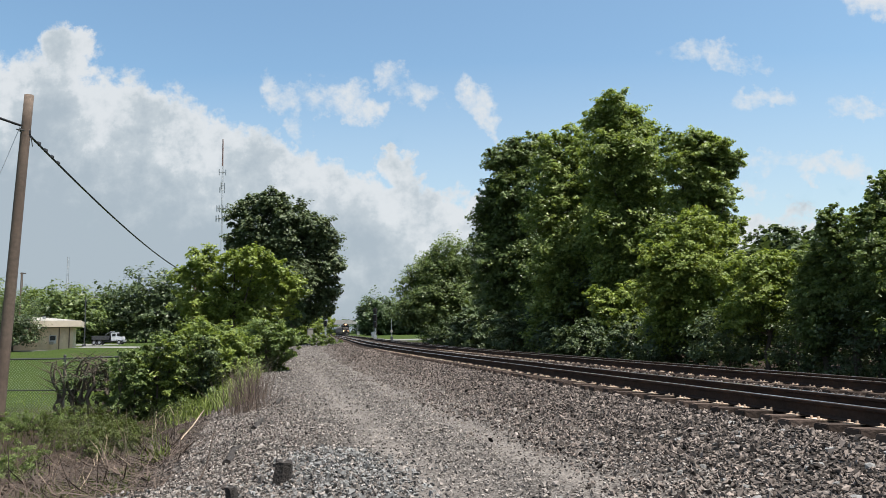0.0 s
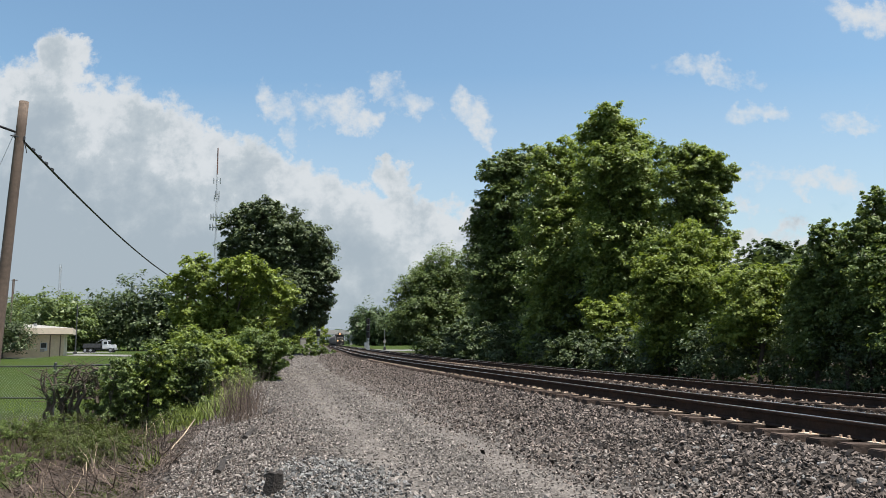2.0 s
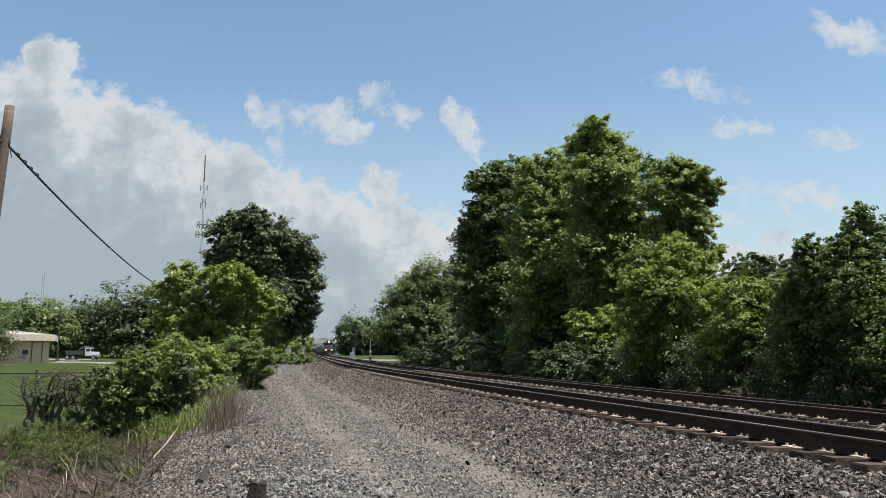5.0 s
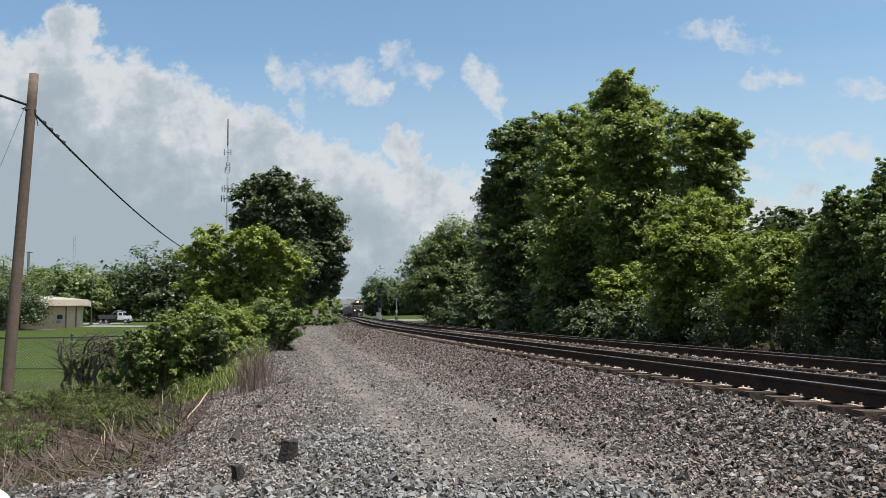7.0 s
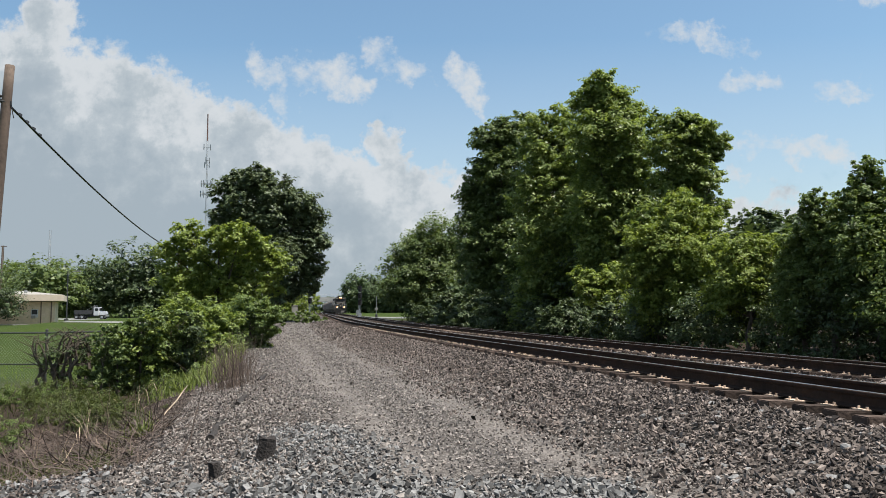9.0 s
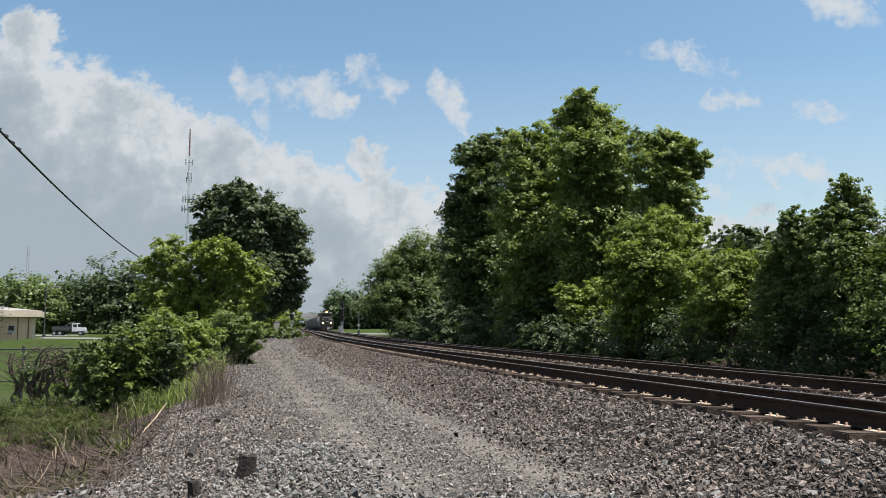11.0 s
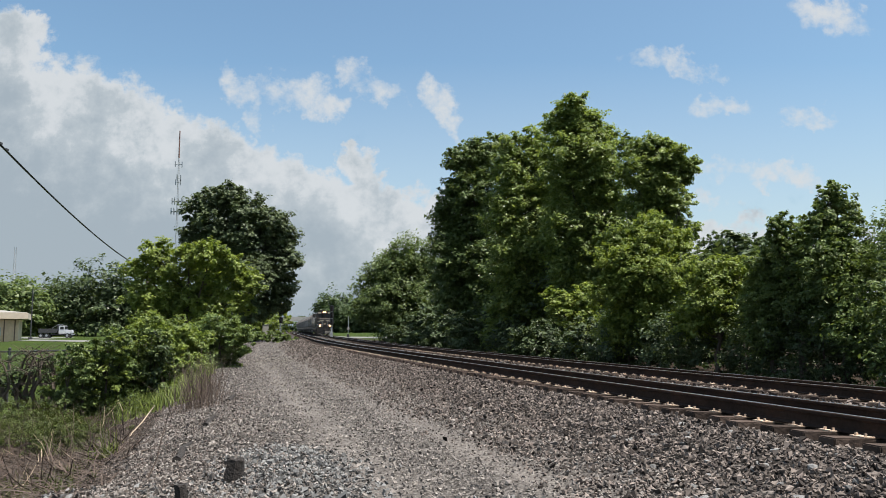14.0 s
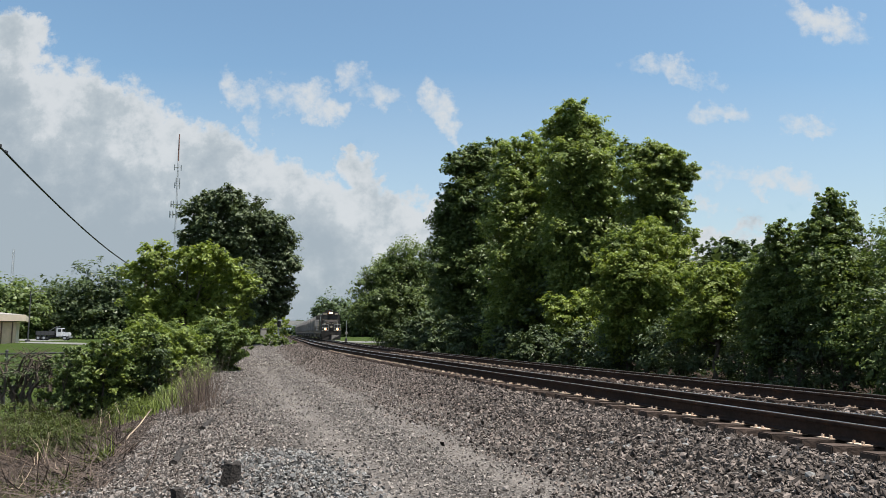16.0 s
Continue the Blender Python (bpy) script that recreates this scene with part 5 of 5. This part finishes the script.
def signal(x, y, top, heads, label):
    z = ground_z(x, y)
    ob = empty("railway_signal", pose(x, y, z, 0, 0, 12), label, "railway signal", "railway signals")
    H = top - z
    part("mast", one(rod, (0, 0, -0.2), (0, 0, H), 0.085, 0.07, 10), GALV, ob)
    part("base", one(box, 0, 0, 0.3, 0.55, 0.55, 0.9, 0.03), GALV, ob)
    bm = bmesh.new()
    for sx_ in (-0.2, 0.2):
        rod(bm, (sx_, 0.28, 0), (sx_, 0.28, H - 0.3), 0.02, sides=6)
    for k in range(int((H - 0.4) / 0.35)):
        rod(bm, (-0.2, 0.28, 0.3 + 0.35 * k), (0.2, 0.28, 0.3 + 0.35 * k), 0.014, sides=5)
    part("ladder", bm, GALV, ob)
    for zz in heads:
        h = part("signal_head", one(box, 0, -0.2, zz - z, 0.62, 0.18, 1.0, 0.08), SIGNALBLACK, ob, "black signal head with dark lenses")
        for dz in (-0.3, 0.0, 0.3):
            part("lens", one(rod, (0, -0.28, zz - z + dz), (0, -0.33, zz - z + dz), 0.09, 0.09, 12), LENS, h)
            bm = bmesh.new()
            bmesh.ops.create_cone(bm, cap_ends=False, segments=12, radius1=0.12, radius2=0.12, depth=0.22, matrix=pose(0, -0.40, zz - z + dz, 90, 0, 0))
            bmesh.ops.delete(bm, geom=[v for v in bm.verts if v.co.z < zz - z + dz - 0.06], context="VERTS")
            part("visor", bm, SIGNALBLACK, h)


signal(-28.0, 130, 5.3, (4.7, 3.2), "tall railway signal with black heads beside the line")
signal(-18.65, 125, 5.6, (5.05, 3.95, 2.85), "tall railway signal with three black heads beside the line")


def build_lineside():
    x, y = -25.9, 110
    z = ground_z(x, y)
    ob = empty("signal_cabinet", pose(x, y, z, 0, 0, 14), "pale aluminium signal cabinet standing above the bushes", "cabinet")
    part("body", one(box, 0, 0, 1.0, 0.85, 0.7, 2.0, 0.03), ROOFWHITE, ob)
    part("lid", one(box, 0, 0, 2.04, 0.95, 0.8, 0.09, 0.02), ROOFWHITE, ob)
    part("door", one(box, 0, -0.365, 1.05, 0.7, 0.03, 1.6, 0.01), ROOFWHITE, ob)
    # road level with the rails beyond the wood
    verts, faces, n = [], [], 30
    for i in range(n + 1):
        for s in (116.0, 142.0):
            px, py = line(s + 6 * (i / n), 6.3 + 60 * i / n)
            verts.append((float(px), float(py), 0))
    verts = [(a, b, ground_z(a, b) + 0.05) for a, b, _ in verts]
    faces = [(2 * i, 2 * i + 2, 2 * i + 3, 2 * i + 1) for i in range(n)]
    tagged(new("road", mesh_of("road", verts, faces, (ASPHALT,))), "pale asphalt road beside the line beyond the wood", "road", kind="structure")
    # small marker mast by the road
    x, y = -16.3, 128
    z = ground_z(x, y)
    ob = empty("crossing_marker", pose(x, y, z), "slim pole with a pale round lamp beside the road", "marker post")
    part("post", one(rod, (0, 0, -0.1), (0, 0, 3.6), 0.05, 0.045, 8), GALV, ob)
    part("lamp", one(rod, (0, -0.08, 1.5), (0, 0.05, 1.5), 0.24, 0.24, 14), ROOFWHITE, ob)
    part("foot", one(box, 0, 0, 0.3, 0.4, 0.4, 0.6, 0.05), DARKSTEEL, ob)
    # low switch machine between the tracks
    x, y = (float(v) for v in line(205, TRACK2 + 5))
    ob = empty("relay_box", pose(x, y, ground_z(x, y)), "grey relay box standing beside the far line", "relay box")
    part("body", one(box, 0, 0, 0.7, 1.0, 0.8, 1.5, 0.05), GALV, ob)
    part("foot", one(box, 0, 0, 0.05, 1.1, 0.9, 0.2, 0.03), CONCRETE, ob)
    # road bridge over the line
    cx, cy = (float(v) for v in line(425, 2.0))
    ob = empty("road_bridge", pose(cx, cy, 0, 0, 0, 12), "grey concrete road bridge spanning the line far off", "bridge")
    part("deck", one(box, 0, 0, 7.0, 120, 9, 1.5, 0.1), CONCRETE, ob)
    for yy in (-4.3, 4.3):
        part("parapet", one(box, 0, yy, 8.2, 120, 0.25, 0.85, 0.05), CONCRETE, ob)
    for px in (-34, -12, 12, 34):
        part("pier", one(box, px, 0, 3.1, 1.4, 7, 6.3, 0.1), CONCRETE, ob)
    for sx_ in (-1, 1):
        part("abutment", one(box, sx_ * 52, 0, 3.0, 16, 10, 6.2, 0.3), CONCRETE, ob)
    bm = bmesh.new()
    for i in range(61):
        rod(bm, (-60 + 2 * i, -4.3, 8.5), (-60 + 2 * i, -4.3, 10.1), 0.05, sides=5)
    rod(bm, (-60, -4.3, 10.1), (60, -4.3, 10.1), 0.06, sides=5)
    part("railing", bm, GALV, ob)


build_lineside()


# ---- train ----
BLACK = material("black_loco_paint", (0.009, 0.008, 0.007), 0.55, grain=6, spread=0.35, stain=(0.028, 0.020, 0.015), stain_scale=1.0, stain_amount=0.6)
CREAM = material("white_stripe_paint", (0.30, 0.26, 0.20), 0.5, grain=6, spread=0.15)
TRUCKGREY = material("grimy_bogie_steel", (0.045, 0.038, 0.034), 0.8, 0.2, grain=8, spread=0.35)
GREYCAR = material("weathered_grey_hopper_paint", (0.27, 0.25, 0.235), 0.7, grain=2, spread=0.22, stain=(0.16, 0.13, 0.11), stain_scale=0.7, per_object=0.2)
LAMP = material("headlight", (1, 0.9, 0.7), 0.3, spread=0, emit=(1.0, 0.40, 0.11), emit_power=2.2)
TRAIN = []  # thing, metres behind the front of the train


def bogie(parent, y, axles, r, half=0.75):
    b = part("bogie_frame", one(box, 0, y, 0.75, 2.3, axles * 1.7 - 0.3, 0.45, 0.06), TRUCKGREY, parent)
    for k in range(axles):
        yy = y + (k - (axles - 1) / 2) * 1.75
        bm = bmesh.new()
        for sx_ in (-half, half):
            rod(bm, (sx_ - 0.065, yy, r), (sx_ + 0.065, yy, r), r, r, 20)
            rod(bm, (sx_ + 0.05, yy, r) if sx_ < 0 else (sx_ - 0.05, yy, r), (sx_ + 0.09, yy, r) if sx_ < 0 else (sx_ - 0.09, yy, r), r + 0.025, r + 0.025, 20)
        rod(bm, (-half, yy, r), (half, yy, r), 0.08, 0.08, 8)
        part("wheelset", bm, TRUCKGREY, b)


def build_locomotive():
    ob = empty("locomotive", pose(0, 0, 0), "black diesel locomotive with pale nose stripes and lit headlights", "locomotive")
    part("frame", one(box, 0, 0.2, 1.32, 3.05, 21.4, 0.42, 0.05), BLACK, ob)
    # cab with a roof that slopes at its edges
    bm = bmesh.new()
    prof = [(-1.5, 1.5), (1.5, 1.5), (1.5, 3.9), (1.15, 4.45), (0.5, 4.62), (-0.5, 4.62), (-1.15, 4.45), (-1.5, 3.9)]
    f_ = [bm.verts.new((a, -8.6, b)) for a, b in prof]
    g_ = [bm.verts.new((a, -6.2, b)) for a, b in prof]
    n = len(prof)
    bm.faces.new(f_)
    bm.faces.new(list(reversed(g_)))
    for i in range(n):
        bm.faces.new((f_[i], g_[i], g_[(i + 1) % n], f_[(i + 1) % n]))
    bmesh.ops.recalc_face_normals(bm, faces=bm.faces)
    cab = part("cab", bm, BLACK, ob)
    for sx_ in (-1, 1):
        bm = bmesh.new()
        box(bm, 0, 0, 0, 0.92, 0.05, 0.62, 0.03)
        bmesh.ops.transform(bm, matrix=pose(sx_ * 0.62, -8.63, 3.62, 0, sx_ * 4, 0), verts=bm.verts)
        part("windscreen", bm, GLASS, cab, "dark windscreen pane")
        bm = bmesh.new()
        box(bm, sx_ * 1.51, -7.3, 3.4, 0.04, 1.2, 0.7, 0.02)
        part("side_window", bm, GLASS, cab)
        part("number_board", one(box, sx_ * 0.92, -8.66, 4.18, 0.55, 0.1, 0.26, 0.03), CREAM, cab, "pale number board with plain bars")
        bm = bmesh.new()
        for k in range(4):
            box(bm, sx_ * 0.92 + (k - 1.5) * 0.1, -8.715, 4.18, 0.045, 0.01, 0.15)
        part("number_bars", bm, BLACK, cab)
    part("sill_stripe", one(box, 0, -8.64, 3.22, 2.5, 0.06, 0.07, 0.01), CREAM, cab, "pale stripe under the windscreen")
    bm = bmesh.new()
    box(bm, 0, -8.75, 4.33, 0.72, 0.28, 0.34, 0.05)
    hb = part("headlight_housing", bm, BLACK, ob)
    for sx_ in (-0.17, 0.17):
        part("headlight", one(rod, (sx_, -8.88, 4.33), (sx_, -8.93, 4.33), 0.16, 0.16, 16), LAMP, hb, "glowing warm headlight")
    # nose, tapered forward
    bm = bmesh.new()
    vs = box(bm, 0, -9.55, 2.35, 2.3, 1.9, 1.75, 0.12)
    for v in bm.verts:
        if v.co.y < -9.8:
            v.co.x *= 0.82
            if v.co.z > 2.6:
                v.co.z -= 0.28
    nose = part("nose", bm, BLACK, ob)
    # the sweeping pale stripes on the nose
    for sx_ in (-1, 1):
        bm = bmesh.new()
        pts = [(0.14, 2.62), (0.45, 2.72), (0.8, 2.68), (1.2, 2.5)]
        for (a, b), (c, d) in zip(pts, pts[1:]):
            q = [bm.verts.new((sx_ * m, -10.53, h)) for m, h in ((a, b), (c, d), (c, d + 0.08), (a, b + 0.08))]
            w = [bm.verts.new((sx_ * m, -10.50, h)) for m, h in ((a, b), (c, d), (c, d + 0.08), (a, b + 0.08))]
            bm.faces.new(q)
            bm.faces.new(list(reversed(w)))
            for i in range(4):
                bm.faces.new((q[i], q[(i + 1) % 4], w[(i + 1) % 4], w[i]))
        part("nose_stripe", bm, CREAM, nose, "pale curved stripe")
    bm = bmesh.new()
    box(bm, 0, -10.54, 2.12, 0.42, 0.04, 0.34, 0.1)
    part("nose_emblem", bm, CREAM, nose, "pale plain emblem")
    part("nose_door", one(box, 0.5, -10.52, 2.1, 0.55, 0.03, 1.1, 0.02), BLACK, nose)
    # front platform, plow, coupler, steps, rails
    part("pilot", one(box, 0, -10.75, 1.0, 3.0, 0.18, 0.75, 0.03), BLACK, ob)
    bm = bmesh.new()
    vs = [bm.verts.new(c) for c in ((-1.45, -10.85, 0.15), (0, -11.35, 0.15), (1.45, -10.85, 0.15), (1.45, -10.8, 0.85), (0, -10.95, 0.85), (-1.45, -10.8, 0.85))]
    bm.faces.new((vs[0], vs[1], vs[4], vs[5]))
    bm.faces.new((vs[1], vs[2], vs[3], vs[4]))
    bmesh.ops.solidify(bm, geom=bm.faces[:], thickness=0.05)
    part("plow", bm, BLACK, ob)
    bm = bmesh.new()
    box(bm, 0, -11.2, 1.05, 0.3, 0.8, 0.3, 0.05)
    box(bm, 0.05, -11.55, 1.05, 0.34, 0.25, 0.4, 0.08)
    part("coupler", bm, TRUCKGREY, ob)
    for sx_ in (-0.92, 0.92):
        hb = part("ditch_light_box", one(box, sx_, -10.88, 1.78, 0.34, 0.14, 0.34, 0.03), BLACK, ob)
        part("ditch_light", one(rod, (sx_, -10.95, 1.78), (sx_, -11.0, 1.78), 0.17, 0.17, 16), LAMP, hb, "glowing warm ditch light")
    for x0, x1 in ((-1.45, -0.45), (0.45, 1.45)):
        bm = bmesh.new()
        for zz in (1.55, 2.0, 2.5):
            rod(bm, (x0, -10.85, zz), (x1, -10.85, zz), 0.022, sides=6)
        for xx in (x0, x1):
            rod(bm, (xx, -10.85, 1.5), (xx, -10.85, 2.5), 0.022, sides=6)
        part("front_handrail", bm, GALV, ob)
    for sx_ in (-1, 1):
        bm = bmesh.new()
        rod(bm, (sx_ * 1.48, -6.0, 2.5), (sx_ * 1.48, 10.4, 2.5), 0.022, sides=6)
        for k in range(11):
            rod(bm, (sx_ * 1.48, -6.0 + 1.64 * k, 1.5), (sx_ * 1.48, -6.0 + 1.64 * k, 2.5), 0.018, sides=6)
        part("side_handrail", bm, CREAM, ob)
        bm = bmesh.new()
        for k in range(4):
            box(bm, sx_ * 1.35, -10.3, 0.45 + 0.28 * k, 0.4, 0.5, 0.04)
        part("step", bm, TRUCKGREY, ob)
        part("sill_line", one(box, sx_ * 1.54, 0.2, 1.32, 0.02, 21.0, 0.10), CREAM, ob, "pale stripe along the frame")
    # long hood
    part("long_hood", one(box, 0, 1.9, 2.85, 1.9, 16.2, 2.75, 0.12), BLACK, ob)
    part("radiator", one(box, 0, 8.2, 3.95, 3.0, 3.6, 0.75, 0.1), BLACK, ob)
    part("blower_housing", one(box, 0.2, -5.0, 3.2, 2.5, 2.2, 2.2, 0.1), BLACK, ob)
    bm = bmesh.new()
    for k in range(6):
        box(bm, -0.96, -1.5 + 1.2 * k, 3.1, 0.04, 0.8, 1.4, 0.01)
        box(bm, 0.96, -1.5 + 1.2 * k, 3.1, 0.04, 0.8, 1.4, 0.01)
    part("hood_doors", bm, BLACK, ob)
    part("exhaust_stack", one(box, 0, 1.2, 4.45, 0.6, 0.9, 0.35, 0.04), TRUCKGREY, ob)
    part("horn", one(rod, (0.4, -6.9, 4.78), (0.4, -7.3, 4.78), 0.05, 0.09, 8), GALV, ob)
    part("roof_box", one(box, -0.4, -7.0, 4.72, 0.7, 0.8, 0.22, 0.04), BLACK, ob)
    part("fuel_tank", one(box, 0, 0.4, 0.75, 2.5, 5.6, 0.85, 0.2), BLACK, ob)
    bogie(ob, -6.6, 3, 0.53)
    bogie(ob, 7.2, 3, 0.53)
    TRAIN.append((ob, 11.2))


def build_cars():
    ob = empty("hopper_car", pose(0, 0, 0), "weathered grey covered hopper car with ribbed sides", "freight car", "freight cars of the train")
    bm = bmesh.new()
    prof = [(-1.25, 1.25), (1.25, 1.25), (1.5, 1.7), (1.56, 2.7), (1.5, 3.7), (1.2, 4.3), (0.6, 4.55), (-0.6, 4.55), (-1.2, 4.3), (-1.5, 3.7), (-1.56, 2.7), (-1.5, 1.7)]
    cuts = [(-7.9, 0.0), (-6.9, 0.0), (6.9, 0.0), (7.9, 0.0)]
    rings = []
    for k, (yy, _) in enumerate(cuts):
        end = k in (0, 3)
        rings.append([bm.verts.new((a, yy, b if not end else max(b, 2.4))) for a, b in prof])
    n = len(prof)
    for r0, r1 in zip(rings, rings[1:]):
        for i in range(n):
            bm.faces.new((r0[i], r0[(i + 1) % n], r1[(i + 1) % n], r1[i]))
    bm.faces.new(rings[0])
    bm.faces.new(list(reversed(rings[-1])))
    bmesh.ops.recalc_face_normals(bm, faces=bm.faces)
    part("body", bm, GREYCAR, ob)
    for k in range(9):
        for sx_ in (-1, 1):
            bm = bmesh.new()
            box(bm, sx_ * 1.58, -6.4 + 1.6 * k, 2.75, 0.10, 0.12, 2.3, 0.01)
            part("rib", bm, GREYCAR, ob)
    part("roof_walk", one(box, 0, 0, 4.68, 0.9, 15.0, 0.06), GALV, ob)
    for k in range(4):
        part("hatch", one(rod, (0, -5.4 + 3.6 * k, 4.5), (0, -5.4 + 3.6 * k, 4.78), 0.45, 0.42, 14), GREYCAR, ob)
    part("sill", one(box, 0, 0, 1.1, 2.6, 16.4, 0.3, 0.04), TRUCKGREY, ob)
    for k in range(3):
        bm = bmesh.new()
        vs = box(bm, 0, -3.6 + 3.6 * k, 0.85, 2.2, 2.6, 0.8)
        for v in bm.verts:
            if v.co.z < 0.8:
                v.co.y = -3.6 + 3.6 * k + (v.co.y + 3.6 - 3.6 * k) * 0.35
        part("outlet_bay", bm, GREYCAR, ob)
    for yy in (-8.5, 8.5):
        part("coupler", one(box, 0, yy, 1.0, 0.3, 0.9, 0.3, 0.04), TRUCKGREY, ob)
    for yy in (-8.0, 8.0):
        bm = bmesh.new()
        for sx_ in (-1.2, -0.8):
            rod(bm, (sx_, yy, 1.2), (sx_, yy, 4.4), 0.025, sides=5)
        for k in range(8):
            rod(bm, (-1.2, yy, 1.4 + 0.4 * k), (-0.8, yy, 1.4 + 0.4 * k), 0.02, sides=5)
        part("ladder", bm, GALV, ob)
    bogie(ob, -6.3, 2, 0.46)
    bogie(ob, 6.3, 2, 0.46)
    TRAIN.append((ob, 22.7 + 8.8))
    for k in range(1, 10):
        TRAIN.append((copy_thing(ob, pose(0, 0, 0)), 22.7 + 8.8 + 17.7 * k))


build_locomotive()
build_cars()


# ---- a bird that crosses the sky ----
def build_bird():
    ob = empty("bird", pose(0, 0, 0), "small dark bird in flight with spread wings", "bird")
    bm = bmesh.new()
    bmesh.ops.create_uvsphere(bm, u_segments=10, v_segments=6, radius=0.5)
    bmesh.ops.scale(bm, vec=(0.05, 0.16, 0.045), verts=bm.verts)
    part("body", bm, CABLE, ob)
    for sx_ in (-1, 1):
        bm = bmesh.new()
        q = [bm.verts.new((sx_ * a, b, c)) for a, b, c in ((0.01, 0.03, 0.01), (0.09, 0.035, 0.04), (0.17, -0.03, 0.03), (0.08, -0.02, 0.035), (0.01, -0.03, 0.01))]
        bm.faces.new(q)
        bmesh.ops.solidify(bm, geom=bm.faces[:], thickness=0.006)
        part("wing", bm, CABLE, ob)
    bm = bmesh.new()
    q = [bm.verts.new(c) for c in ((0, -0.07, 0), (0.03, -0.14, 0), (-0.03, -0.14, 0))]
    bm.faces.new(q)
    bmesh.ops.solidify(bm, geom=bm.faces[:], thickness=0.006)
    part("tail", bm, CABLE, ob)
    return ob


BIRD = build_bird()
BIRD_WAY = [(0, (-9.0, 24.0, 0.9)), (10.8, (-9.0, 24.0, 0.9)), (11.5, (-2.4, 18.6, 3.1)), (12.0, (3.6, 16.2, 5.2)), (12.3, (6.11, 16, 6.58)), (12.4, (6.93, 16, 7.04)),
            (12.5, (7.9, 16, 7.54)), (12.6, (9.07, 16, 8.05)), (13.2, (16, 17, 11)), (14, (27, 20, 15)), (16, (60, 30, 25))]


def motions():
    """All that moves: the train along the far track, and the bird."""
    s16 = float(_s[np.argmin(np.abs(line(_s, TRACK2)[1] - 119.0))])
    for ob, back in TRAIN:
        rows = []
        for t in np.arange(0, 16.01, 1.0):
            s = s16 + 12.0 * (16.0 - t) + back
            x, y = line(s, TRACK2)
            rows.append((float(t), pose(float(x), float(y), 0.548, 0, 0, -math.degrees(heading(s)))))
        walk(ob, rows)
    walk(BIRD, [(t, pose(*p, 25, 15, -62)) for t, p in BIRD_WAY])


motions()
